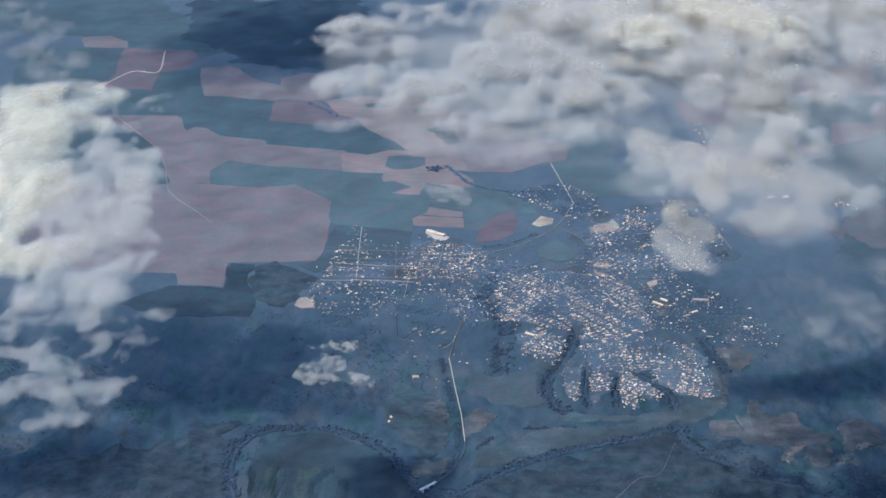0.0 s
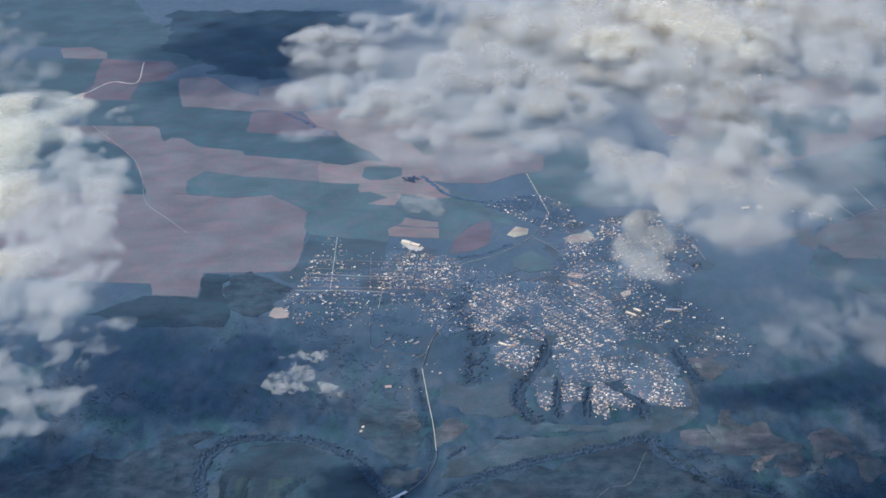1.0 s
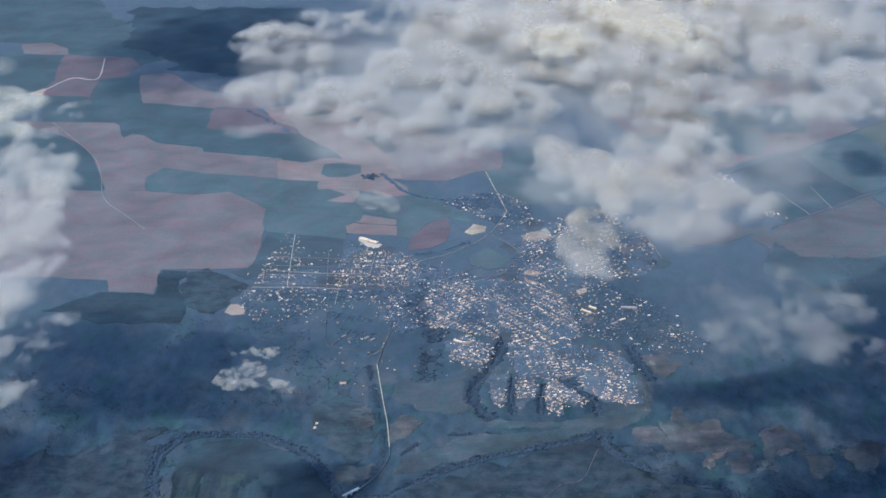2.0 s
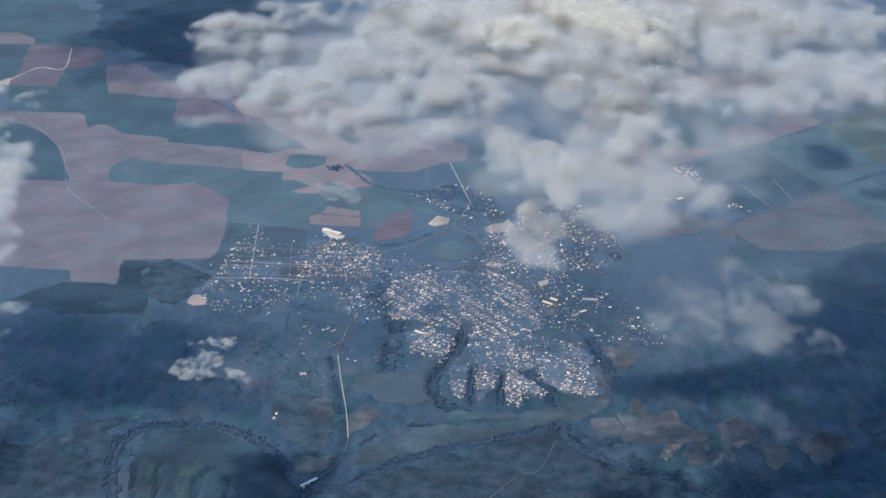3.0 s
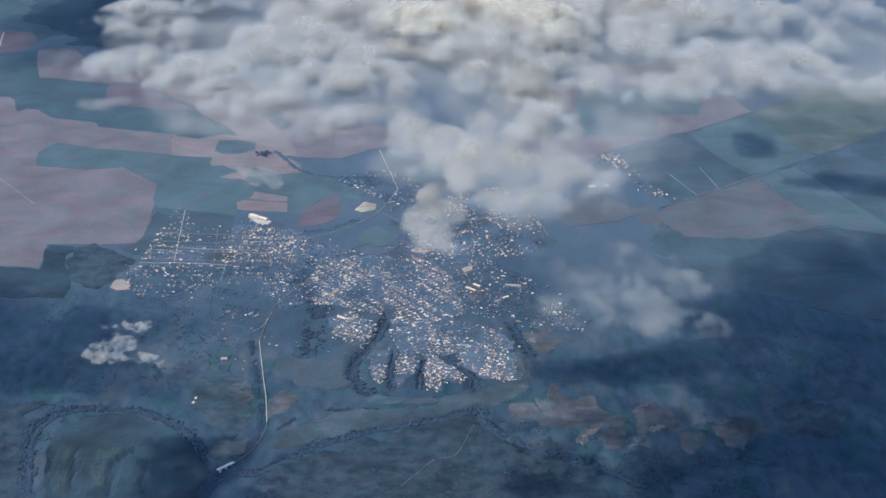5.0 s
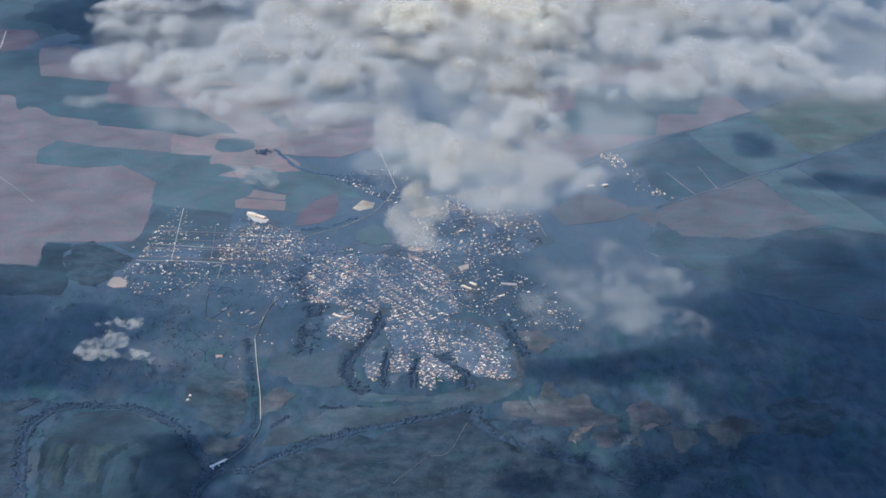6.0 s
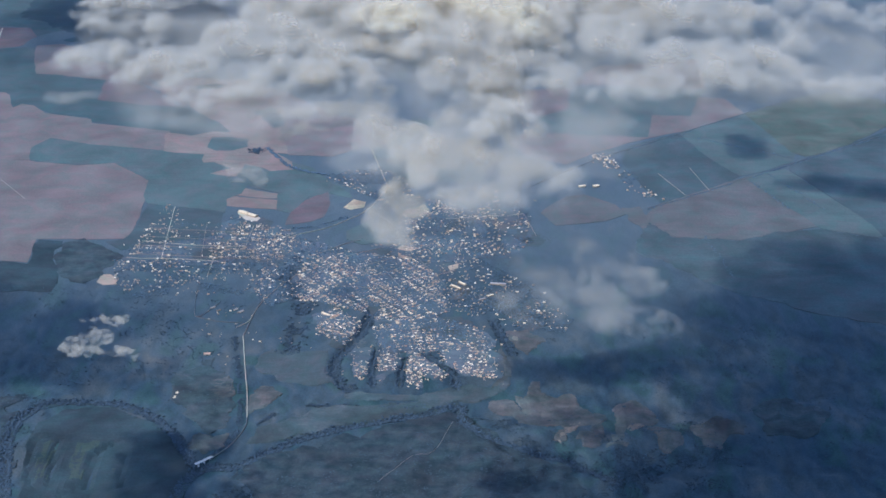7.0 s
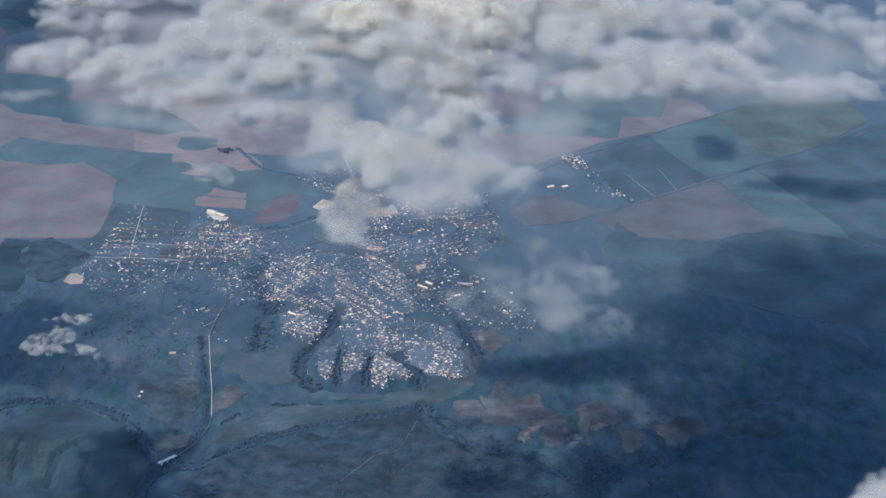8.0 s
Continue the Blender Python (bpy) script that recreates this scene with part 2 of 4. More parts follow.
PALEPASTURE = crop_material("flat_dull_pasture", (0.066, 0.078, 0.082), 20, patchy=0.2, broken=0.2)
BUSH = crop_material("dark_bush", (0.035, 0.047, 0.055), 0, patchy=0.3, broken=0.85)
SCRUB = ground_material()
DIRT = crop_material("pale_dirt", (0.46, 0.38, 0.29), 0, patchy=0.2, rows=0.05)
ASPHALT = crop_material("worn_asphalt", (0.16, 0.15, 0.15), 0, patchy=0.2, rows=0.05)
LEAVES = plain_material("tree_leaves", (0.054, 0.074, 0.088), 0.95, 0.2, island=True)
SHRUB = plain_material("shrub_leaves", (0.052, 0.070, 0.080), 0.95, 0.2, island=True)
# paler and bluer than the other leaves: aerial haze is in this colour
HAZY_LEAVES = plain_material("hazy_leaves", (0.098, 0.132, 0.152), 0.95, 0.2, island=True)
PLASTER = plain_material("lime_plaster", (0.60, 0.42, 0.25), 0.9, 0.5)
TIN = plain_material("pale_tin", (0.82, 0.60, 0.35), 0.5, 0.25)
CLAY = plain_material("clay_tiles", (0.42, 0.25, 0.16), 0.85, 0.35)
CEMENT = plain_material("fibre_cement", (0.30, 0.25, 0.21), 0.85, 0.35)
CONCRETE = plain_material("bridge_concrete", (0.55, 0.52, 0.48), 0.85, 0.1)
ROOFS = palette_material("mixed_roofs", [(0.0, (0.88, 0.64, 0.37)), (0.16, (0.40, 0.25, 0.16)), (0.34, (0.48, 0.34, 0.21)), (0.54, (0.24, 0.20, 0.17)),
                                         (0.64, (0.36, 0.28, 0.20)), (0.80, (0.38, 0.22, 0.15)), (0.85, (0.97, 0.78, 0.52))], 0.7)
WALLS = palette_material("mixed_plaster", [(0.0, (0.72, 0.51, 0.30)), (0.22, (0.34, 0.25, 0.17)), (0.45, (0.50, 0.34, 0.20)), (0.62, (0.22, 0.18, 0.14)), (0.84, (0.88, 0.66, 0.40))], 0.9)


# ---- building blocks ----
def mesh_from(name, verts, faces, *mats):
    me = bpy.data.meshes.new(name)
    me.from_pydata([tuple(v) for v in verts], [], [tuple(f) for f in faces])
    for m in mats:
        me.materials.append(m)
    return me


def part(name, bm, mat, parent, label=""):
    me = bpy.data.meshes.new(name)
    bm.to_mesh(me)
    bm.free()
    me.materials.append(mat)
    ob = new(name, me)
    ob.parent = parent
    return tagged(ob, label)


def inside(poly, x, y):
    hit = np.zeros(np.shape(x), bool)
    for (x0, y0), (x1, y1) in zip(poly, poly[1:] + poly[:1]):
        hit ^= ((y0 > y) != (y1 > y)) & (x < (x1 - x0) * (y - y0) / (y1 - y0 + 1e-9) + x0)
    return hit


def outline(poly, wander, seed):
    """The plan's corners joined by edges that wander a little from the straight line."""
    made = []
    for (x0, y0), (x1, y1) in zip(poly, poly[1:] + poly[:1]):
        n = max(1, int(math.hypot(x1 - x0, y1 - y0) / (9 if wander > 3 else 16)))
        made += [(x0 + (x1 - x0) * k / n, y0 + (y1 - y0) * k / n) for k in range(n)]
    p = np.array(made)
    p[:, 0] += wander * 2 * fractal(p[:, 0] / 25, p[:, 1] / 25, 3, seed)
    p[:, 1] += wander * 2 * fractal(p[:, 0] / 25 + 50, p[:, 1] / 25, 3, seed + 7)
    return p.tolist()


FIELD_COUNT = [0]


def field(label, mat, poly, wander=2.2, lift=0.5, category="field"):
    """A parcel of land lying on the ground, with a low edge all round."""
    FIELD_COUNT[0] += 1
    lift = (0.25 if lift > 0.2 else lift) + 0.012 * (FIELD_COUNT[0] % 24)
    bm = bmesh.new()
    edge = np.array(outline(poly, wander, FIELD_COUNT[0]))
    way = np.roll(edge, -1, 0) - np.roll(edge, 1, 0)
    turn = np.sign(np.sum(edge[:, 0] * np.roll(edge[:, 1], -1) - edge[:, 1] * np.roll(edge[:, 0], -1)))
    spread = 5.0 if edge[:, 1].min() > 2650 and category == "field" else 0.0        # parcels lap over one another, with no strip between
    edge = edge + spread * turn * np.stack([way[:, 1], -way[:, 0]], 1) / (np.hypot(way[:, 0], way[:, 1])[:, None] + 1e-9)
    ring = [bm.verts.new((x, y, 0)) for x, y in edge]
    face = bm.faces.new(ring)
    bmesh.ops.triangulate(bm, faces=[face])
    xs, ys = [v.co.x for v in bm.verts], [v.co.y for v in bm.verts]
    cell = 7 if min(ys) < 2350 else 60
    lift += 0.5 if min(ys) < 2350 else 0
    for axis, lo, hi in ((0, min(xs), max(xs)), (1, min(ys), max(ys))):
        for c in np.arange(lo + cell, hi, cell):
            at = (c, 0, 0) if axis == 0 else (0, c, 0)
            bmesh.ops.bisect_plane(bm, geom=bm.verts[:] + bm.edges[:] + bm.faces[:], plane_co=at,
                                   plane_no=(1, 0, 0) if axis == 0 else (0, 1, 0))
    z = terrain([v.co.x for v in bm.verts], [v.co.y for v in bm.verts])
    valley = min(ys) < 2350
    for v, h in zip(bm.verts, z):
        v.co.z = h + (lift if not (valley and v.is_boundary) else -0.4)
    rim = [e for e in bm.edges if e.is_boundary]
    made = bmesh.ops.extrude_edge_only(bm, edges=rim)["geom"]
    for v in made:
        if isinstance(v, bmesh.types.BMVert):
            v.co.z -= lift + 1.5
    bmesh.ops.recalc_face_normals(bm, faces=bm.faces[:])
    me = bpy.data.meshes.new("field")
    bm.to_mesh(me)
    bm.free()
    me.materials.append(mat)
    return tagged(new(category.replace(" ", "_"), me), label, category)


def smooth_line(pts, step=10):
    """A rounded line through the given places."""
    p = np.array(pts, float)
    q = np.vstack([2 * p[0] - p[1], p, 2 * p[-1] - p[-2]])
    made = []
    for i in range(1, len(q) - 2):
        n = max(2, int(np.hypot(*(q[i + 1] - q[i])) / step))
        for k in range(n):
            t = k / n
            made.append(0.5 * (2 * q[i] + (q[i + 1] - q[i - 1]) * t + (2 * q[i - 1] - 5 * q[i] + 4 * q[i + 1] - q[i + 2]) * t * t
                               + (3 * q[i] - q[i - 1] - 3 * q[i + 1] + q[i + 2]) * t ** 3))
    return np.array(made + [p[-1]])


def road(name, label, mat, pts, width, lift=1.2):
    """A raised carriageway with sloping shoulders along a line."""
    line = smooth_line(pts)
    d = np.gradient(line, axis=0)
    side = np.stack([-d[:, 1], d[:, 0]], 1) / (np.hypot(d[:, 0], d[:, 1])[:, None] + 1e-9)
    z = terrain(line[:, 0], line[:, 1])
    wob = 1 + 0.25 * fractal(line[:, 0] / 18, line[:, 1] / 18, 2, 3)
    verts, faces = [], []
    for (x, y), (sx, sy), h, w in zip(line, side, z, wob):
        for k, up in ((-0.5 - 0.35, -2.5), (-0.5, 0), (0.5, 0), (0.5 + 0.35, -2.5)):
            verts.append((x + sx * k * width * w, y + sy * k * width * w, h + lift + up))
    for i in range(len(line) - 1):
        for k in range(3):
            a = 4 * i + k
            faces.append((a, a + 4, a + 5, a + 1)[::-1])
    return tagged(new(name, mesh_from(name, verts, faces, mat)), label, kind="structure")


# ---- the ground ----
def ground_sheet():
    xs = np.r_[-40000, -16000, -7000, -3500, np.arange(-2000, -900, 40), np.arange(-900, 900, 8), np.arange(900, 2001, 40), 3500, 7000, 16000, 40000]
    ys = np.r_[-40000, -16000, -6000, -2000, 400, 1200, np.arange(1600, 2450, 7), np.arange(2450, 3000, 20), np.arange(3000, 5201, 60), 7000, 12000, 22000, 40000]
    gx, gy = np.meshgrid(xs, ys)
    gz = np.where((gy > 1500) & (gy < 5200) & (np.abs(gx) < 2100), terrain(gx, gy), 0)
    nx, ny = len(xs), len(ys)
    verts = np.stack([gx, gy, gz], -1).reshape(-1, 3)
    i, j = np.meshgrid(np.arange(nx - 1), np.arange(ny - 1))
    a = (j * nx + i).ravel()
    faces = np.stack([a, a + 1, a + nx + 1, a + nx], 1)
    me = mesh_from("ground", verts.tolist(), faces.tolist(), SCRUB)
    me.polygons.foreach_set("use_smooth", np.ones(len(faces), bool))
    tagged(new("ground", me), "dark green scrub and pasture with worn dry patches", kind="structure")


ground_sheet()

# ---- fields on the plateau ----
field("green pasture on the far plain", DARKCROP, [(-1300, 4720), (-1094, 4771), (-958, 4627), (-868, 4376), (-653, 4149), (-626, 4024), (-722, 3923), (-755, 4003), (-908, 4038), (-924, 4095), (-978, 4145), (-1033, 4149), (-1192, 4176), (-1365, 4297)], 6)
field("dark green fields beside the far quarry", DARKCROP, [(-1154, 4028), (-1009, 4039), (-909, 4023), (-895, 3881), (-884, 3811), (-893, 3754), (-920, 3724), (-929, 3682), (-1087, 3669)], 3)
field("small reddish ploughed field among scrub", PLOUGHED, [(-1029, 4128), (-968, 4134), (-920, 4079), (-910, 4028), (-1007, 4044)], 2.2)
field("dark tilled field with purple soil", TILLED, [(-909, 4023), (-814, 3996), (-794, 3829), (-863, 3833), (-884, 3811), (-894, 3881)], 2.2)
field("dark tilled field across a dirt track", TILLED, [(-809, 3991), (-750, 3992), (-722, 3918), (-741, 3839), (-787, 3819)], 2.2)
field("dark tilled field beside a dirt track", TILLED, [(-883, 3807), (-861, 3824), (-786, 3815), (-786, 3761), (-783, 3678), (-882, 3692), (-891, 3754)], 2.2)
field("dark green crop field", DARKCROP, [(-879, 3670), (-880, 3683), (-780, 3673), (-783, 3810), (-707, 3828), (-685, 3755), (-656, 3624), (-600, 3613), (-500, 3579), (-494, 3441), (-590, 3465), (-683, 3478), (-841, 3498)], 2.2)
field("dark green wedge of crops", DARKCROP, [(-681, 3470), (-589, 3461), (-494, 3437), (-399, 3410), (-316, 3398), (-287, 3360), (-245, 3304), (-209, 3250), (-230, 3241), (-282, 3216), (-373, 3261), (-488, 3302), (-495, 3327), (-573, 3349), (-595, 3372), (-612, 3398), (-639, 3407), (-648, 3382), (-665, 3390)], 2)
field("reddish ploughed field with a curved edge", PLOUGHED, [(-696, 3841), (-647, 3852), (-618, 3827), (-583, 3758), (-554, 3725), (-509, 3692), (-501, 3583), (-600, 3617), (-656, 3629), (-685, 3755)], 2.2)
field("dark tilled purple field", TILLED, [(-499, 3575), (-422, 3579), (-393, 3529), (-335, 3463), (-316, 3402), (-399, 3414), (-493, 3441)], 2.2)
field("pale reddish field before the woods", PLOUGHED, [(-505, 3749), (-455, 3786), (-402, 3747), (-373, 3629), (-398, 3581), (-421, 3583), (-495, 3591)], 3)
field("long ploughed brown field with a ragged edge", PLOUGHED, [(-957, 3501), (-816, 3491), (-698, 3481), (-686, 3465), (-672, 3404), (-656, 3378), (-643, 3404), (-623, 3396), (-591, 3344), (-493, 3310), (-487, 3282), (-404, 3259), (-329, 3237), (-315, 3121), (-465, 3156), (-547, 3190), (-573, 3151), (-561, 3071), (-633, 3065), (-660, 3149), (-704, 3285), (-739, 3346), (-798, 3410), (-971, 3553)], 1.5)
field("dark crop field inside the track's bend", DARKCROP, [(-963, 3435), (-876, 3453), (-796, 3403), (-737, 3339), (-704, 3274), (-663, 3149), (-639, 3072), (-723, 3076), (-872, 3091)], 2)
field("large ploughed brown field beside the town", PLOUGHED, [(-924, 3092), (-721, 3070), (-641, 3062), (-560, 3064), (-543, 3055), (-468, 3038), (-400, 3053), (-322, 2958), (-317, 2738), (-325, 2678), (-392, 2674), (-413, 2677), (-469, 2673), (-463, 2573), (-537, 2585), (-547, 2630), (-625, 2641), (-808, 2677)], 1.5)
field("green crop field between brown fields", CROP, [(-557, 3067), (-567, 3134), (-545, 3187), (-465, 3152), (-315, 3118), (-240, 3100), (-237, 3069), (-194, 3043), (-179, 3016), (-197, 2986), (-155, 2955), (-161, 2898), (-184, 2870), (-179, 2807), (-243, 2830), (-310, 2847), (-321, 2881), (-321, 2958), (-400, 3059), (-469, 3044)], 2)
field("dull grass between the brown field and the houses", PLOTS, [(-309, 2842), (-243, 2824), (-178, 2802), (-175, 2698), (-324, 2627), (-356, 2664), (-324, 2673), (-315, 2736), (-313, 2831)], 3)
field("pale pink stubble strip with stepped edges", STUBBLE, [(-327, 3229), (-282, 3210), (-240, 3238), (-191, 3226), (-170, 3165), (-118, 3117), (-83, 3066), (-79, 3026), (-115, 3015), (-146, 3047), (-165, 3057), (-172, 2988), (-216, 3001), (-181, 3027), (-219, 3065), (-237, 3060), (-240, 3110), (-315, 3123)], 2.5)
field("wide dry pink stubble field", STUBBLE, [(-394, 3569), (-322, 3598), (-227, 3592), (-141, 3515), (-109, 3418), (-109, 3256), (-86, 3113), (-118, 3124), (-167, 3165), (-197, 3233), (-245, 3315), (-288, 3371), (-310, 3439), (-353, 3476)], 3)
field("ploughed field beyond the stubble", PLOUGHED, [(-139, 3515), (-93, 3455), (-13, 3350), (52, 3283), (95, 3239), (87, 3153), (52, 3142), (-8, 3103), (-84, 3109), (-107, 3256), (-107, 3417)], 3)
field("rounded dark green grove in stubble", CROP, [(-239, 3148), (-236, 3201), (-206, 3206), (-175, 3191), (-174, 3152), (-197, 3130), (-223, 3131)], 2)
field("thin green patch in a stubble field", PASTURE, [(-170, 3365), (-143, 3393), (-124, 3334), (-114, 3284), (-128, 3271), (-146, 3328)], 5)
field("thin green streak in a stubble field", PASTURE, [(-306, 3540), (-260, 3554), (-256, 3529), (-299, 3524)], 3)
field("green field with a wavy edge", CROP, [(-157, 3044), (-115, 3009), (-80, 3020), (-89, 2984), (-88, 2901), (-136, 2928), (-153, 2966), (-169, 2987)], 3)
field("pink stubble in ragged rows", STUBBLE, [(-157, 2926), (-136, 2908), (-90, 2892), (-89, 2876), (-140, 2883), (-168, 2892)], 3)
field("pink stubble in ragged rows", STUBBLE, [(-167, 2876), (-130, 2869), (-89, 2862), (-88, 2824), (-138, 2834), (-179, 2841)], 4)
field("dull green field on the edge of town", CROP, [(-79, 3059), (-44, 3033), (-8, 2960), (40, 2868), (-8, 2909), (-43, 2882), (-66, 2807), (-85, 2821), (-88, 2984)], 2.2)
field("dark tilled wedge on the edge of town", TILLED, [(-66, 2750), (-58, 2805), (-37, 2862), (-8, 2903), (-3, 2847), (-10, 2788), (-30, 2765)], 1)
field("green field beside the road north", CROP, [(66, 3141), (94, 3226), (146, 3314), (195, 3294), (158, 2960), (105, 2927), (88, 3007)], 2.2)
field("dull green field behind the northern houses", CROP, [(170, 3111), (259, 3139), (265, 2961), (170, 2953)], 2.2)
field("pink ploughed strip along the diagonal road", PLOUGHED, [(364, 3251), (391, 3245), (495, 3235), (594, 3225), (619, 3369), (695, 3361), (730, 3489), (781, 3483), (805, 3388), (694, 3288), (587, 3221), (551, 3196), (487, 3140), (424, 3073), (358, 3119), (329, 3201)], 2.2)
field("green field above the far village", CROP, [(467, 3543), (753, 3546), (728, 3493), (695, 3368), (617, 3377), (592, 3232), (495, 3242), (386, 3252), (398, 3357), (451, 3397)], 2.2)
field("ploughed field far behind the town", TILLED, [(330, 3505), (467, 3551), (450, 3404), (396, 3361), (348, 3381)], 2.2)
field("pale reddish far field", PLOUGHED, [(476, 3584), (548, 3716), (766, 3771), (760, 3638), (754, 3555)], 4)
field("blue-green plots with thin tracks", PLOTS, [(556, 3169), (662, 3252), (700, 3098), (737, 3014), (690, 2958), (580, 2865), (557, 2954), (536, 3077)], 2.2)
field("smooth green field along the diagonal road", CROP, [(664, 3255), (807, 3377), (860, 3140), (848, 3094), (792, 3047), (740, 3014), (702, 3101)], 2.2)
field("dull olive pasture beyond the diagonal road", OLIVE, [(813, 3381), (910, 3461), (995, 3532), (1104, 3488), (1110, 3355), (1001, 3226), (917, 3148), (880, 3124), (863, 3146)], 2.2)
field("grey-brown fallow field", FALLOW, [(561, 2839), (582, 2860), (744, 2996), (789, 2860), (823, 2760), (766, 2732), (684, 2697), (577, 2707), (544, 2790)], 2.2)
field("green strip field", CROP, [(747, 2999), (828, 3045), (882, 2877), (921, 2763), (923, 2711), (836, 2750), (802, 2847)], 2.2)
field("dark dull green field", PLOTS, [(832, 3049), (854, 3087), (915, 3138), (1003, 3219), (1232, 3435), (1248, 2832), (1025, 2595), (929, 2716), (923, 2768)], 2.2)
field("faded dull green field", PLOTS, [(577, 2704), (684, 2694), (766, 2730), (836, 2747), (924, 2706), (1036, 2571), (947, 2311), (763, 2388), (640, 2471), (557, 2583), (500, 2642), (539, 2779)], 5)
field("grey-brown field below the far village", FALLOW, [(367, 2812), (416, 2892), (442, 2901), (492, 2851), (504, 2810), (466, 2777), (388, 2759)], 2.2)
field("worn ground beside the village brook", FALLOW, [(510, 2832), (535, 2839), (550, 2758), (538, 2731), (519, 2784)], 5)
field("dark bushy slope below the brown field", ROUGH, [(-421, 2662), (-388, 2673), (-358, 2641), (-318, 2606), (-329, 2576), (-337, 2532), (-359, 2488), (-402, 2522), (-425, 2591)], 6)
field("green pasture below the brown field", MEADOW, [(-549, 2581), (-462, 2569), (-465, 2668), (-424, 2667), (-425, 2591), (-402, 2518), (-407, 2458), (-528, 2461), (-624, 2507)], 5)

# ---- the valley ----
field("flat meadow inside a river bend", MEADOW, [(-324, 1830), (-341, 1962), (-339, 2033), (-313, 2077), (-277, 2085), (-242, 2075), (-197, 2036), (-164, 1997), (-139, 1945), (-122, 1906), (-128, 1828)], 3, category="meadow")
field("bright green grassy spur between gullies", SPUR, [(-320, 1912), (-327, 1966), (-315, 1987), (-301, 1976), (-303, 1926), (-298, 1877), (-313, 1877)], 2, category="spur")
field("bright green grassy spur between gullies", SPUR, [(-285, 1947), (-276, 1976), (-242, 1986), (-248, 1968), (-258, 1947), (-254, 1876), (-274, 1876)], 2, category="spur")
field("bright green grassy spur between gullies", SPUR, [(-247, 1928), (-234, 1956), (-224, 1953), (-210, 1932), (-211, 1876), (-236, 1876)], 2, category="spur")
field("bright green grassy spur between gullies", SPUR, [(-205, 1924), (-193, 1941), (-170, 1910), (-170, 1875), (-202, 1876)], 2, category="spur")
field("eroded bare brown slope", SLOPE, [(284, 2080), (300, 2125), (312, 2158), (325, 2166), (335, 2121), (364, 2135), (370, 2091), (393, 2068), (397, 2020), (388, 1974), (377, 1969), (358, 2001), (373, 2032), (356, 2027), (343, 1991), (331, 2000), (338, 2024), (312, 2031), (295, 2055)], 10, category="slope")
field("eroded bare brown spur", SLOPE, [(411, 2082), (401, 1966), (426, 1974), (434, 2021), (439, 2033), (464, 2034), (474, 2061), (461, 2099), (434, 2102)], 10, category="slope")
field("pale eroded scar on a slope", SCAR, [(331, 2000), (341, 2024), (361, 2048), (370, 2035), (351, 2007), (339, 1985)], 4, category="scar")
field("pale eroded scar on a slope", SCAR, [(422, 2024), (440, 2040), (452, 2042), (439, 2018), (427, 2008)], 4, category="scar")
field("small bare brown knoll", SLOPE, [(446, 2005), (463, 2029), (489, 2021), (495, 1983), (466, 1960), (454, 1974)], 10, category="slope")
field("bare brown spur in the shade", SLOPE, [(501, 2006), (524, 2038), (546, 2062), (557, 2045), (581, 2036), (572, 2010), (550, 2015), (556, 1976), (520, 1983)], 10, category="slope")
field("brown strip above the river", SLOPE, [(247, 2091), (270, 2103), (290, 2080), (306, 2054), (327, 2032), (304, 2027), (276, 2047), (250, 2058)], 10, category="slope")
field("dull brown broken slope", ROUGH, [(603, 2088), (655, 2123), (699, 2073), (671, 2008), (611, 2000)], 8, category="slope")
field("dry rough pasture beside the road", ROUGH, [(-139, 2229), (-100, 2175), (-85, 2058), (-121, 1997), (-173, 2092), (-189, 2176)], 12, category="pasture")
field("dry worn patch beside the road", DRYGRASS, [(-127, 2158), (-100, 2172), (-90, 2132), (-102, 2094), (-124, 2083)], 10, category="pasture")
field("dry worn patch beside the road", DRYGRASS, [(-72, 2132), (-47, 2143), (-30, 2115), (-45, 2077), (-67, 2058)], 8, category="pasture")
field("dry worn patch by the river", DRYGRASS, [(-137, 1997), (-93, 2009), (-87, 1974), (-117, 1949), (-132, 1960)], 8, category="pasture")
field("dull flat pasture below the town", PALEPASTURE, [(-72, 2228), (-54, 2265), (-14, 2255), (30, 2245), (37, 2173), (55, 2142), (21, 2136), (-26, 2157), (-65, 2175)], 7, category="pasture")
field("bare sandy patch beside the western houses", BARE, [(-341, 2496), (-337, 2525), (-324, 2527), (-310, 2506), (-313, 2487), (-328, 2485)], 1.2, category="sand patch")
field("pale bare lot in the north of town", PALELOT, [(27, 2820), (43, 2857), (64, 2845), (61, 2818), (39, 2806)], 1, category="lot")
field("white gravelled factory yard", DIRT, [(-154, 2800), (-145, 2815), (-112, 2777), (-117, 2762), (-136, 2767)], 1.2, category="lot")
field("reddish bare patch beside the eastern ravine", SCAR, [(283, 2289), (289, 2306), (304, 2307), (305, 2288), (292, 2279)], 2, category="sand patch")
field("pale worn path round the eastern lobe", DRYGRASS, [(273, 2272), (278, 2227), (284, 2192), (283, 2166), (268, 2138), (240, 2117), (253, 2138), (271, 2166), (273, 2201), (267, 2242)], 2, category="path")
field("grass sports ground in the middle of town", CROP, [(35, 2708), (66, 2745), (90, 2706), (103, 2664), (63, 2646), (37, 2671)], 1, category="sports ground")
field("green valley floor below the town", DULL, [(-66, 1974), (-57, 2011), (-15, 2050), (36, 2081), (96, 2092), (156, 2096), (202, 2112), (216, 2087), (155, 2059), (96, 2037), (23, 2010), (-34, 1978)], 5, category="valley floor")
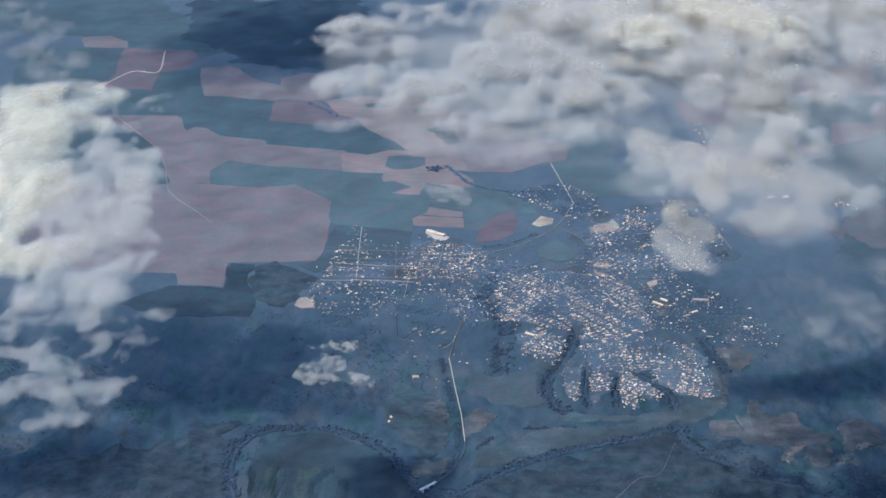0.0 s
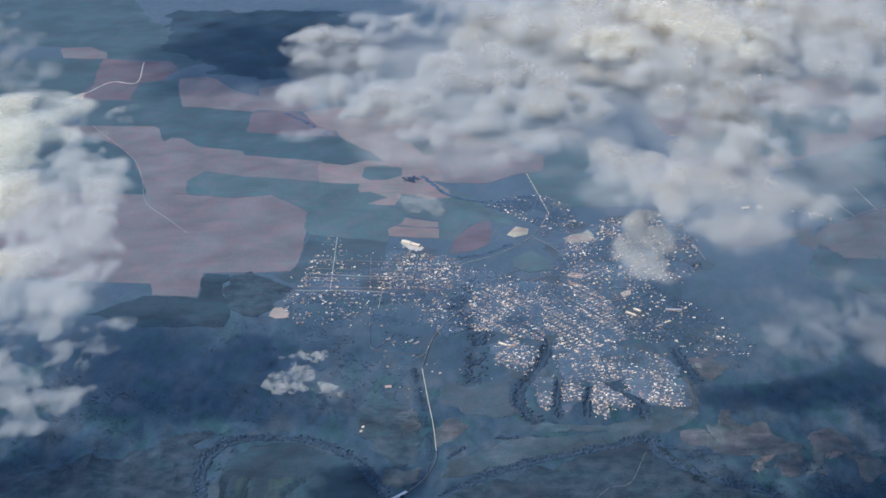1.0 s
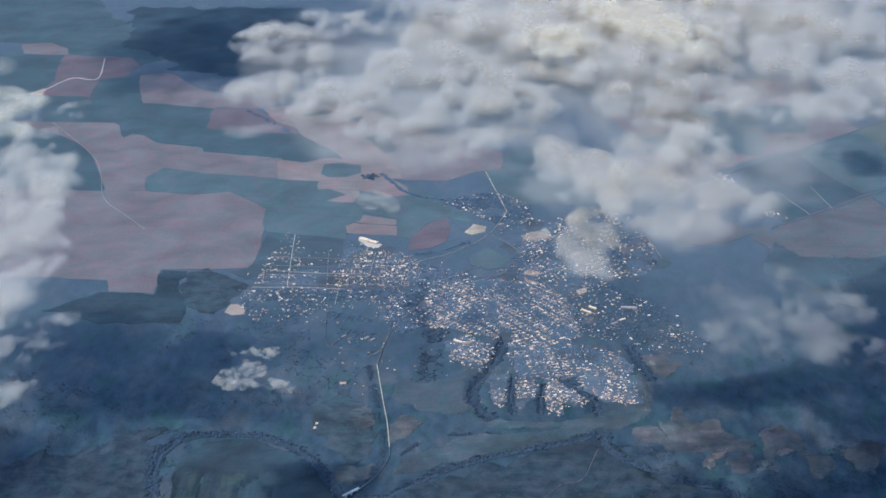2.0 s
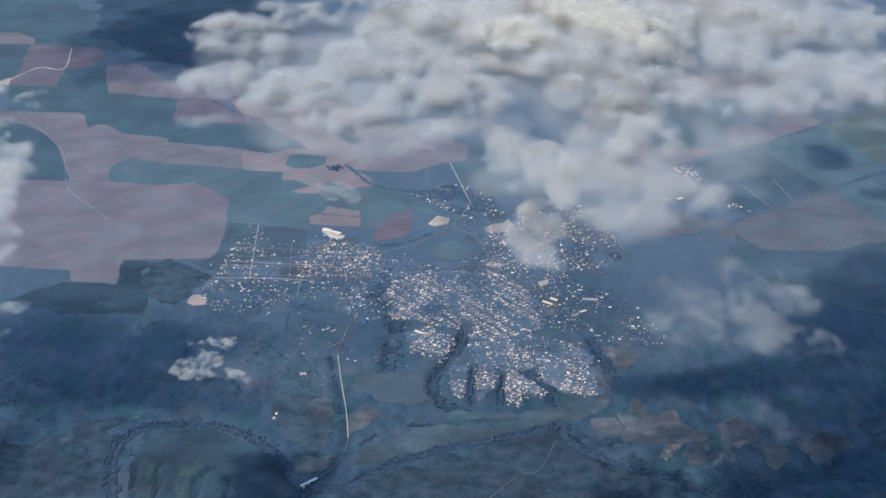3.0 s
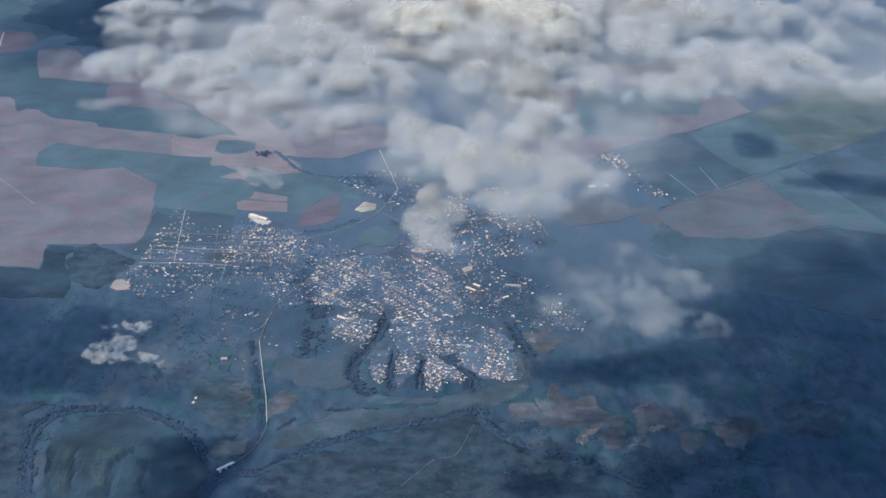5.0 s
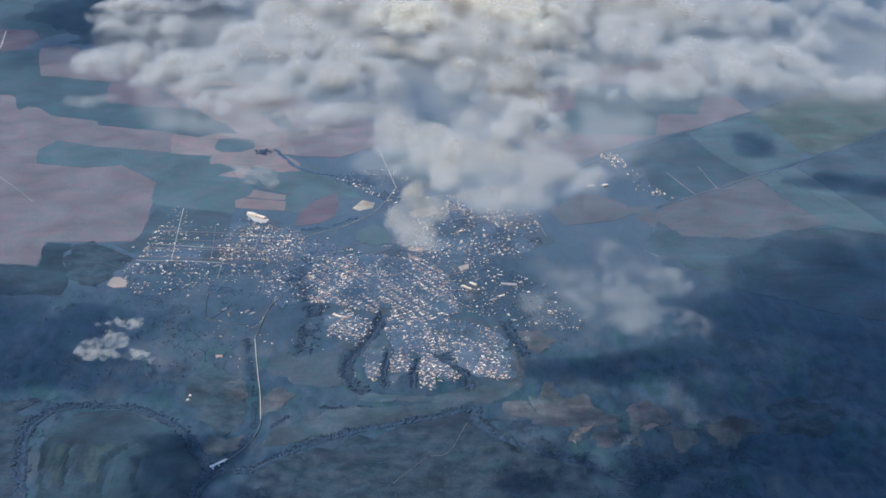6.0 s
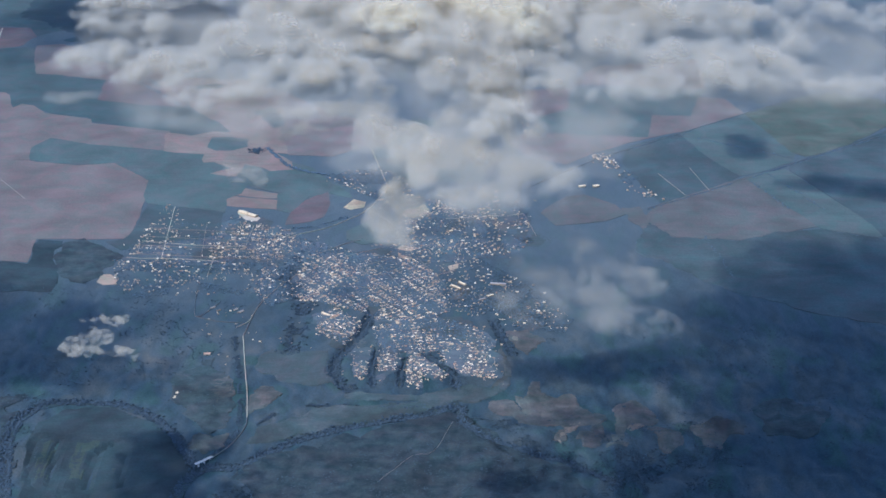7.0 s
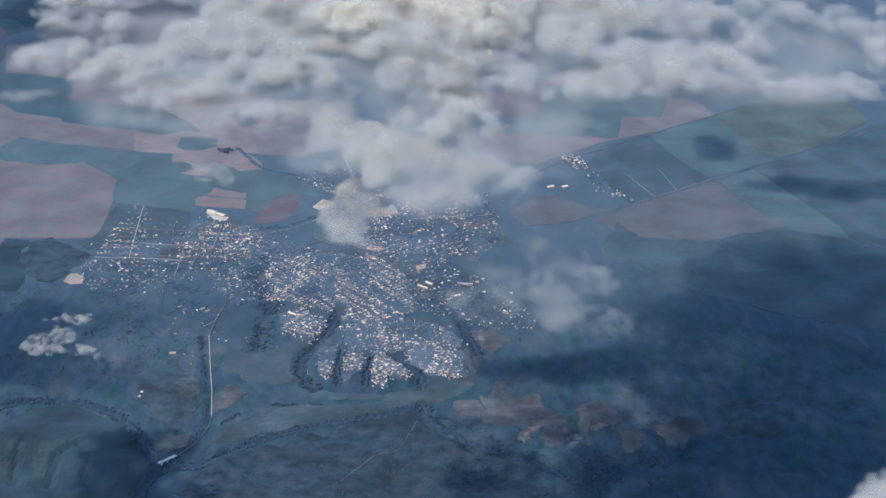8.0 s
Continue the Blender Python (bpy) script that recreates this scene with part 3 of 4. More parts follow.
field("grassy bank below the lobes", DULL, [(59, 2135), (97, 2121), (157, 2117), (211, 2145), (257, 2136), (282, 2170), (275, 2128), (231, 2095), (171, 2096), (96, 2097), (55, 2105)], 4, category="bank")
field("dark bushy broken slope", BUSH, [(-630, 2018), (-492, 2048), (-429, 2103), (-384, 2102), (-373, 2000), (-337, 1817), (-607, 1820)], 20, category="slope")
field("dry patch on the broken slope", DRYGRASS, [(-426, 2087), (-405, 2095), (-394, 2054), (-408, 2039)], 7, category="slope")
field("dry patch on the broken slope", DRYGRASS, [(-492, 2048), (-466, 2063), (-443, 2024), (-467, 2001)], 9, category="slope")
field("dark rough valley land", BUSH, [(-67, 1814), (-53, 1930), (23, 1995), (132, 2048), (196, 2068), (229, 2008), (308, 1962), (393, 1809)], 18, category="slope")

# ---- roads ----
road("dirt_track", "thin track between scattered houses", ASPHALT, [(-185, 2483), (-174, 2369), (-144, 2419)], 0.3, 1.2)
road("dirt_track", "thin track between scattered houses", ASPHALT, [(-174, 2369), (-140, 2352), (-104, 2348)], 0.25, 1.2)
road("dirt_track", "thin path up the valley side", DUST, [(105, 1880), (146, 1943), (175, 1960), (200, 2040)], 0.3, 1.2)
road("road", "worn grey road up from the river bridge", ASPHALT, [(-104, 1939), (-82, 1975), (-70, 2020), (-70, 2051)], 0.6, 1.6)
road("road", "pale straight road along the valley side", DIRT, [(-70, 2051), (-76, 2120), (-84, 2182), (-98, 2300)], 0.8, 1.6)
road("road", "worn grey road up into the town", DUST, [(-98, 2300), (-85, 2407), (-56, 2491), (-20, 2560)], 0.45, 1.6)
road("dirt_track", "pale dirt track across the brown fields", DUST, [(-823, 3493), (-700, 3277), (-660, 3160), (-627, 3021), (-571, 2931), (-525, 2859)], 0.8)
road("dirt_track", "pale dirt track to a far quarry", DIRT, [(-915, 3703), (-895, 3723), (-852, 3823), (-794, 3815), (-809, 3986)], 2.4)
road("road", "straight pale road north out of town", DIRT, [(100, 2919), (65, 3135)], 0.8)
road("road", "main street through the town", DIRT, [(-75, 2600), (-59, 2687), (24, 2747), (68, 2810), (100, 2919)], 0.45)
road("road", "street down through the centre", ASPHALT, [(68, 2810), (110, 2740), (131, 2644), (165, 2560), (215, 2430)], 0.9)
road("road", "tree-lined road along the eastern fields", ASPHALT, [(349, 2940), (483, 3093), (656, 3248), (804, 3380), (926, 3481), (1058, 3547)], 0.7, 0.9)
road("road", "straight field road in the east", ASPHALT, [(550, 2839), (747, 2996), (915, 3138), (1142, 3319)], 0.5, 0.9)
road("dirt_track", "pale straight street on the eastern edge", DIRT, [(200, 2766), (262, 2778), (333, 2806)], 0.7)
road("dirt_track", "pale straight street on the eastern edge", DUST, [(333, 2806), (342, 2751), (349, 2702)], 0.4)
road("dirt_track", "pale straight village street", DIRT, [(-263, 2828), (-262, 2790), (-255, 2597)], 0.9)
for k in range(3):
    road("dirt_track", "faint dusty village street", DUST, [(-200 + 46 * k, 2750 - 20 * k), (-192 + 44 * k, 2590 - 4 * k)], 0.45)
for k in range(4):
    road("dirt_track", "faint dusty village cross street", DUST, [(-300 + 2 * k, 2612 + 38 * k), (-72 - 8 * k, 2590 + 38 * k)], 0.45)
field("pale sandy quarry at the end of a track", BARE, [(-925, 3700), (-900, 3745), (-870, 3760), (-875, 3690)], 3, category="quarry")
field("pale looped quarry in dark woodland", BARE, [(-680, 4260), (-640, 4310), (-600, 4270), (-625, 4215)], 6, category="quarry")


# ---- clouds ----
def cloud(label, mat, puffs, height, sheets=5, cell=4.0, seed=1, lumpy=0.22, wisp=0.5, grain=60.0):
    """A cloud of soft layers between a flattish base and a lumpy top. Puffs: x, y, base height, half width, half depth, density."""
    p = np.array(puffs, float)
    x0, x1 = (p[:, 0] - 2.0 * p[:, 3]).min(), (p[:, 0] + 2.0 * p[:, 3]).max()
    y0, y1 = (p[:, 1] - 2.0 * p[:, 4]).min(), (p[:, 1] + 2.0 * p[:, 4]).max()
    gx, gy = np.meshgrid(np.arange(x0, x1 + cell, cell), np.arange(y0, y1 + cell, cell))
    wx = fractal(gx / grain, gy / grain * 0.7, 3, seed)
    wy = fractal(gx / grain + 31, gy / grain * 0.7 + 12, 3, seed + 20)
    wet, top, base, total = 0 * gx, 0 * gx, 0 * gx, 0 * gx
    for x, y, z, rx, ry, d in p:
        q = np.hypot((gx - x + wx * min(rx, grain) * wisp * 1.4) / (rx * 1.7), (gy - y + wy * min(ry, 1.5 * grain) * wisp * 1.4) / (ry * 1.7))
        f = np.clip(1 - q * q, 0, 1)
        wet += d * f ** 2
        top += (2.0 * height * min(1.3, max(0.4, rx * cell / 160)) * f ** 0.8) ** 3
        near = np.exp(-q * q) + 1e-9
        base += z * near
        total += near
    base = base / total
    wet = 1.5 * (1 - np.exp(-wet / 1.2))
    lumps = fractal(gx / grain * 1.8, gy / grain * 1.1, 2, seed + 60)
    top = (top ** (1 / 3) + 0.25 * height) * np.clip(1 + lumpy * 2.4 * lumps, 0.5, 1.9)
    keep = (wet[:-1, :-1] + wet[1:, :-1] + wet[:-1, 1:] + wet[1:, 1:]) > 0.06
    ny, nx = gx.shape
    i, j = np.meshgrid(np.arange(nx - 1), np.arange(ny - 1))
    a = (j * nx + i)[keep]
    quads = np.stack([a, a + 1, a + nx + 1, a + nx], 1)
    verts, faces, dens = [], [], []
    for k in range(sheets):
        u = (k + 0.5) / sheets
        verts.append(np.stack([gx + 3 * wx * u, gy + 3 * wy * u, base + 0.5 * top * (u - 0.35)], -1).reshape(-1, 3))
        faces.append(quads + k * nx * ny)
        dens.append((wet * (1.08 - 0.45 * u * u)).ravel())
    verts, faces, dens = np.vstack(verts), np.vstack(faces), np.hstack(dens)
    used, back = np.unique(faces, return_inverse=True)
    me = mesh_from("cloud", verts[used].tolist(), back.reshape(faces.shape).tolist(), mat)
    at = me.attributes.new("wetness", "FLOAT", "POINT")
    at.data.foreach_set("value", dens[used].astype(np.float32))
    me.polygons.foreach_set("use_smooth", np.ones(len(me.polygons), bool))
    return tagged(new("cloud", me), label, "cloud")


# sunlit cream and shaded grey of the clouds are set here by colour
VAPOUR = cloud_material("cloud_vapour", 0.034, 2.3, 0.36, 0.74)
VEIL = cloud_material("thin_cloud_vapour", 0.036, 2.6, 0.115, 0.64)
FRINGE = cloud_material("torn_cloud_vapour", 0.045, 3.0, 0.14, 0.72)
DENSE = cloud_material("dense_cloud_vapour", 0.03, 2.3, 0.46, 0.96, 0.59)
PALE = cloud_material("pale_cloud_vapour", 0.03, 2.3, 0.34, 0.80)
FLUFF = cloud_material("small_cloud_vapour", 0.12, 2.6, 0.075, 0.84)
MIST = cloud_material("misty_vapour", 0.02, 1.5, 0.18, 0.72)
SHADER = cloud_material("thick_cloud_vapour", 0.012, 0.8, 0.40, 0.8)

cloud("grey translucent cloud over the northern fields", VAPOUR, [
    (184, 1429, 605, 23, 49, 0.75), (214, 1498, 605, 26, 66, 0.85), (243, 1564, 605, 26, 71, 0.8), (195, 1550, 605, 19, 40, 0.5), (186, 1339, 605, 22, 44, 0.8),
    (214, 1315, 605, 26, 42, 0.85), (240, 1314, 605, 24, 37, 0.8), (259, 1292, 605, 19, 30, 0.65), (226, 1252, 605, 24, 23, 0.6), (183, 1246, 605, 20, 27, 0.6),
    (233, 1404, 605, 20, 53, 0.6), (170, 1350, 605, 14, 32, 0.6)], 14, seed=3)
cloud("slanting finger of bright cloud", PALE, [
    (105, 1483, 596, 15, 27, 1.0), (120, 1454, 596, 20, 38, 1.15), (133, 1413, 596, 20, 42, 1.15), (144, 1370, 596, 17, 39, 1.1), (152, 1330, 596, 13, 30, 0.9),
    (122, 1344, 596, 12, 20, 0.35), (104, 1407, 596, 12, 30, 0.5)], 15, seed=5, grain=45, lumpy=0.3)
cloud("ragged puff of cloud over the town", VAPOUR, [
    (141, 1362, 565, 16, 31, 0.7), (134, 1311, 565, 19, 35, 0.8), (140, 1276, 565, 13, 24, 0.45), (120, 1280, 565, 11, 22, 0.3)], 10, seed=9)
cloud("broken translucent cloud bank", VAPOUR, [
    (-187, 1736, 622, 14, 32, 0.5), (-176, 1715, 630, 23, 27, 0.6), (-166, 1660, 630, 14, 21, 0.5), (-165, 1563, 622, 18, 26, 0.35), (-158, 1545, 630, 31, 33, 0.45),
    (-155, 1765, 622, 26, 44, 0.65), (-141, 1580, 622, 31, 36, 0.45), (-138, 1417, 630, 24, 24, 0.25), (-116, 1674, 630, 28, 32, 0.35), (-111, 1808, 622, 35, 50, 0.6),
    (-109, 1501, 630, 25, 26, 0.35)], 12, seed=14)
cloud("broken translucent cloud bank", VAPOUR, [
    (-107, 1531, 622, 30, 25, 0.4), (-97, 1596, 622, 37, 45, 0.6), (-75, 1526, 622, 30, 37, 0.6), (-65, 1833, 622, 36, 51, 0.45), (-45, 1597, 622, 42, 54, 0.85),
    (-36, 1422, 622, 19, 29, 0.4), (-25, 1489, 622, 34, 48, 0.85), (-3, 1669, 622, 44, 68, 0.9), (20, 1538, 622, 40, 67, 1.0), (28, 1734, 622, 39, 84, 0.95),
    (63, 1600, 622, 37, 72, 0.9)], 12, seed=214)
cloud("bright billowing cloud bank", DENSE, [
    (128, 1641, 642, 29, 59, 0.9), (217, 1721, 642, 28, 60, 0.9), (248, 1660, 642, 21, 53, 0.7), (168, 1736, 642, 28, 55, 0.7), (197, 1856, 642, 71, 62, 0.9)], 12, seed=23, grain=60)
cloud("grey billowing cloud bank", PALE, [
    (129, 1654, 636, 38, 83, 1.1), (95, 1716, 636, 39, 80, 1.05), (172, 1710, 636, 39, 88, 1.05), (218, 1734, 636, 34, 86, 1.05), (246, 1683, 636, 33, 86, 1.0),
    (143, 1839, 636, 59, 91, 1.1), (236, 1883, 636, 60, 101, 1.1), (289, 1724, 636, 28, 82, 0.75), (53, 1817, 636, 47, 75, 0.9), (169, 1576, 636, 31, 54, 0.7),
    (210, 1569, 636, 31, 65, 0.75), (-5, 1898, 636, 55, 76, 0.6), (174, 2008, 636, 103, 85, 1.0)], 18, seed=21, grain=75)
cloud("grey broken cloud bank", VAPOUR, [
    (316, 1443, 632, 34, 32, 0.44), (332, 1635, 632, 38, 77, 0.76), (357, 1465, 632, 30, 33, 0.54), (367, 1557, 632, 37, 56, 0.62), (391, 1726, 632, 40, 63, 0.71),
    (399, 1849, 632, 73, 63, 0.62), (401, 1535, 632, 36, 55, 0.76), (411, 1481, 632, 30, 34, 0.71), (444, 1541, 632, 31, 55, 0.54), (444, 1729, 632, 46, 63, 0.62),
    (465, 1642, 632, 39, 58, 0.34), (477, 1520, 632, 31, 47, 0.58), (492, 1485, 632, 20, 31, 0.47)], 13, seed=27, grain=70)
cloud("grey broken cloud bank", VAPOUR, [
    (510, 1744, 632, 41, 58, 0.41), (512, 1623, 632, 33, 45, 0.34), (525, 1451, 632, 30, 29, 0.62), (561, 1474, 632, 25, 35, 0.58), (566, 1859, 632, 86, 65, 0.41),
    (568, 1713, 632, 34, 49, 0.24), (585, 1454, 632, 20, 27, 0.54), (610, 1715, 632, 29, 57, 0.34), (619, 1545, 632, 21, 57, 0.41), (627, 1650, 632, 33, 74, 0.51),
    (647, 1477, 632, 30, 44, 0.54), (690, 1653, 632, 33, 129, 0.47)], 13, seed=227, grain=70)
cloud("grey lumps of cloud between brighter banks", VAPOUR, [
    (168, 1660, 622, 33, 61, 0.6), (192, 1542, 622, 34, 60, 0.7), (238, 1602, 622, 32, 65, 0.7), (264, 1530, 622, 26, 49, 0.6), (279, 1666, 622, 33, 61, 0.7),
    (212, 1409, 622, 26, 49, 0.6), (76, 1522, 622, 31, 49, 0.55), (49, 1402, 622, 31, 33, 0.35), (135, 1631, 622, 27, 49, 0.5)], 12, seed=29, grain=65)
cloud("thin torn veil of cloud", VEIL, [
    (274, 1180, 548, 25, 30, 0.85), (242, 1149, 548, 20, 23, 0.85), (305, 1242, 548, 26, 32, 0.6), (323, 1220, 548, 21, 26, 0.6), (280, 1139, 548, 20, 19, 0.6),
    (256, 1202, 548, 25, 34, 0.6), (321, 1140, 548, 16, 22, 0.4), (275, 1279, 548, 27, 28, 0.45), (224, 1179, 548, 17, 24, 0.45), (229, 1268, 548, 18, 27, 0.35)], 8, seed=33)
cloud("tall bright white cloud", DENSE, [
    (-535, 1817, 520, 36, 85, 1.2), (-503, 1835, 520, 34, 66, 1.1), (-456, 1793, 520, 27, 71, 0.9), (-481, 1673, 520, 34, 87, 1.1), (-464, 1511, 520, 23, 118, 1.3),
    (-444, 1571, 520, 24, 70, 0.8), (-421, 1387, 520, 18, 33, 1.2), (-515, 1590, 520, 27, 162, 1.1), (-454, 1375, 520, 19, 63, 0.9)], 24, seed=61, grain=75, lumpy=0.2)
cloud("grey flank of a tall cloud", PALE, [
    (-418, 1708, 525, 19, 62, 0.7), (-403, 1556, 525, 32, 85, 0.9), (-358, 1523, 525, 23, 77, 0.8), (-360, 1618, 525, 13, 56, 0.55), (-352, 1437, 525, 27, 61, 0.8),
    (-389, 1425, 525, 29, 66, 0.9), (-344, 1335, 525, 25, 42, 0.7), (-319, 1397, 525, 14, 45, 0.4), (-433, 1549, 525, 26, 77, 0.6), (-507, 1883, 525, 34, 35, 0.6),
    (-390, 1313, 525, 23, 28, 0.7)], 16, seed=63, grain=60)
cloud("torn lower fringe of a white cloud", FRINGE, [
    (-371, 1288, 520, 27, 27, 1.0), (-334, 1275, 520, 22, 26, 0.9), (-392, 1263, 520, 19, 30, 1.1), (-304, 1277, 520, 18, 22, 0.6), (-380, 1210, 520, 21, 16, 0.8),
    (-339, 1189, 520, 25, 17, 0.8), (-349, 1147, 520, 24, 14, 0.9), (-367, 1145, 520, 16, 14, 1.0), (-311, 1141, 520, 24, 15, 0.9), (-288, 1155, 520, 19, 11, 1.0),
    (-312, 1108, 520, 20, 19, 1.0), (-327, 1092, 520, 13, 12, 0.8), (-289, 1239, 520, 14, 14, 0.6), (-316, 1224, 520, 21, 14, 0.6), (-397, 1713, 520, 15, 47, 0.5),
    (-396, 1820, 520, 18, 52, 0.4)], 8, seed=67, cell=2.5, grain=30, wisp=1.0)
cloud("faint veil beside a white cloud", VEIL, [
    (-632, 2242, 500, 44, 87, 0.6), (-566, 2097, 500, 35, 64, 0.6), (-687, 2366, 500, 39, 96, 0.4)], 8, seed=71, sheets=6)
cloud("wide thin mist among the clouds", MIST, [
    (-115, 1662, 610, 82, 96, 0.7), (-6, 1636, 610, 97, 166, 1.0), (104, 1689, 610, 99, 176, 1.0), (209, 1642, 610, 96, 168, 1.0), (252, 1418, 610, 70, 129, 0.9),
    (174, 1349, 610, 59, 105, 0.9), (18, 1429, 610, 71, 58, 0.7), (145, 1866, 610, 151, 141, 1.0), (307, 1761, 610, 91, 128, 0.7), (-158, 1793, 610, 58, 77, 0.5),
    (224, 1245, 610, 50, 46, 0.7), (388, 1636, 610, 110, 156, 0.9), (535, 1684, 610, 113, 167, 0.8), (456, 1543, 610, 105, 53, 0.7), (640, 1668, 610, 67, 167, 0.8)], 8, seed=91, cell=6, sheets=4, grain=90)
cloud("thin low wisps of cloud", VEIL, [
    (-8, 1942, 445, 39, 32, 0.7), (44, 1961, 445, 36, 34, 0.85), (81, 1991, 445, 30, 31, 1.0), (110, 2043, 445, 17, 30, 0.8), (17, 1887, 445, 38, 22, 0.5),
    (-33, 1864, 445, 25, 22, 0.4)], 6, seed=39, sheets=7)
cloud("faint scrap of low cloud", VEIL, [
    (-92, 2399, 212, 23, 29, 0.8), (-117, 2431, 212, 21, 19, 0.5), (-78, 2359, 212, 14, 22, 0.5)], 4, seed=44, sheets=6, grain=40)
cloud("small white puff of low cloud", FLUFF, [
    (-225, 1803, 225, 14, 17, 0.9), (-210, 1814, 225, 13, 17, 1.0), (-231, 1780, 225, 13, 14, 0.8), (-215, 1774, 225, 11, 11, 0.6)], 6, seed=51, cell=1.2, grain=22, wisp=0.8, sheets=9)
cloud("small white puff of low cloud", FLUFF, [
    (-225, 1855, 225, 16, 8, 0.5), (-207, 1861, 225, 14, 11, 0.8), (-193, 1855, 225, 10, 15, 0.9)], 4, seed=52, cell=1.2, grain=20, wisp=0.8, sheets=9)
cloud("small thin puff of low cloud", FLUFF, [
    (-182, 1776, 225, 9, 11, 0.8), (-167, 1766, 225, 9, 8, 0.5), (-159, 1754, 225, 4, 11, 0.3)], 4, seed=53, cell=1.2, grain=20, wisp=0.8, sheets=9)
cloud("white corner of a near cloud", PALE, [
    (414, 730, 640, 10, 10, 0.55), (427, 735, 640, 13, 19, 0.8), (403, 723, 640, 7, 5, 0.4)], 7, seed=77, cell=3, grain=40)

# clouds beyond the view, whose shadows lie on the land
cloud("broad cloud whose shadow covers the eastern land", SHADER, [
    (372, 2385, 620, 125, 160, 1.5), (251, 2275, 620, 125, 140, 1.5), (356, 2089, 620, 150, 190, 1.6), (130, 2135, 620, 110, 60, 1.1), (10, 2102, 620, 95, 38, 0.8),
    (204, 2034, 620, 110, 75, 1.0), (275, 1857, 620, 140, 140, 1.5), (85, 1785, 620, 110, 46, 0.6), (534, 2390, 620, 100, 160, 1.5),
    (-75, 2090, 620, 71, 40, 0.7)], 20, 5, 10, seed=81)
cloud("broad cloud whose shadow covers the western valley", SHADER, [
    (-857, 2192, 620, 121, 96, 1.0), (-717, 2247, 620, 107, 60, 0.7), (-979, 2273, 620, 100, 103, 1.2), (-880, 2084, 620, 117, 54, 0.7), (-700, 2080, 620, 85, 53, 0.5),
    (-1029, 1892, 620, 108, 79, 0.8)], 20, 5, 10, seed=83)
cloud("broad cloud above the far woods", SHADER, [(-971, 3878, 600, 209, 302, 0.9), (-880, 4024, 600, 216, 268, 0.9)], 20, 5, 14, seed=84)
cloud("small cloud above the far fields", SHADER, [(370, 3072, 600, 38, 55, 1.3)], 10, 5, 6, seed=85)
cloud("long cloud above the far fields", SHADER, [(560, 2840, 600, 90, 42, 1.1), (470, 2880, 600, 60, 38, 0.9)], 10, 5, 8, seed=87)


# ---- woods, hedges and scattered trees ----
def clumps(label, places, small, large, seed, name="woodland", mat=None):
    """Many tree crowns of uneven outline in one joined set."""
    rng = np.random.default_rng(seed)
    t = (1 + 5 ** 0.5) / 2
    ico = np.array([(-1, t, 0), (1, t, 0), (-1, -t, 0), (1, -t, 0), (0, -1, t), (0, 1, t), (0, -1, -t), (0, 1, -t),
                    (t, 0, -1), (t, 0, 1), (-t, 0, -1), (-t, 0, 1)]) / math.sqrt(1 + t * t)
    tri = np.array([(0, 11, 5), (0, 5, 1), (0, 1, 7), (0, 7, 10), (0, 10, 11), (1, 5, 9), (5, 11, 4), (11, 10, 2), (10, 7, 6), (7, 1, 8),
                    (3, 9, 4), (3, 4, 2), (3, 2, 6), (3, 6, 8), (3, 8, 9), (4, 9, 5), (2, 4, 11), (6, 2, 10), (8, 6, 7), (9, 8, 1)])
    p = np.asarray(places, float)
    n = len(p)
    size = rng.uniform(small, large, n) * rng.uniform(0.7, 1.3, n)
    shape = ico[None] * rng.uniform(0.7, 1.3, (n, 12, 1))
    shape = shape * np.stack([size * rng.uniform(0.8, 1.5, n), size * rng.uniform(0.8, 1.5, n), size * rng.uniform(0.45, 0.75, n)], 1)[:, None]
    spin = rng.uniform(0, 6.28, n)
    c, s = np.cos(spin)[:, None], np.sin(spin)[:, None]
    x = shape[..., 0] * c - shape[..., 1] * s + p[:, :1]
    y = shape[..., 0] * s + shape[..., 1] * c + p[:, 1:2]
    z = shape[..., 2] + (terrain(p[:, 0], p[:, 1]) + size * 0.55)[:, None]
    verts = np.stack([x, y, z], -1).reshape(-1, 3)
    faces = (tri[None] + 12 * np.arange(n)[:, None, None]).reshape(-1, 3)
    me = mesh_from(name, verts.tolist(), faces.tolist(), mat or LEAVES)
    me.polygons.foreach_set("use_smooth", np.ones(len(faces), bool))
    return tagged(new(name, me), label, "trees", kind="stuff")


def belt(pts, width, spacing, seed, gaps=0.0):
    """Places for trees along a line."""
    rng = np.random.default_rng(seed)
    line = smooth_line(pts, 3)
    d = np.gradient(line, axis=0)
    side = np.stack([-d[:, 1], d[:, 0]], 1) / (np.hypot(d[:, 0], d[:, 1])[:, None] + 1e-9)
    every = max(1, int(round(34 / spacing)))
    made = np.repeat(line, every, 0) + np.repeat(side, every, 0) * rng.normal(0, width * 0.45, (len(line) * every, 1))
    made += rng.normal(0, 1.5, made.shape)
    if gaps:
        made = made[fractal(made[:, 0] / 22, made[:, 1] / 22, 3, seed) > gaps - 0.5]
    return made


def scatter(poly, count, seed, threshold=-9.0, size=40):
    """Places strewn over an area, thicker where the land is bushy."""
    rng = np.random.default_rng(seed)
    p = np.array(poly, float)
    q = rng.uniform(p.min(0), p.max(0), (count, 2))
    q = q[inside(poly, q[:, 0], q[:, 1])]
    return q[fractal(q[:, 0] / size, q[:, 1] / size, 4, seed) + rng.uniform(-0.15, 0.15, len(q)) > threshold]


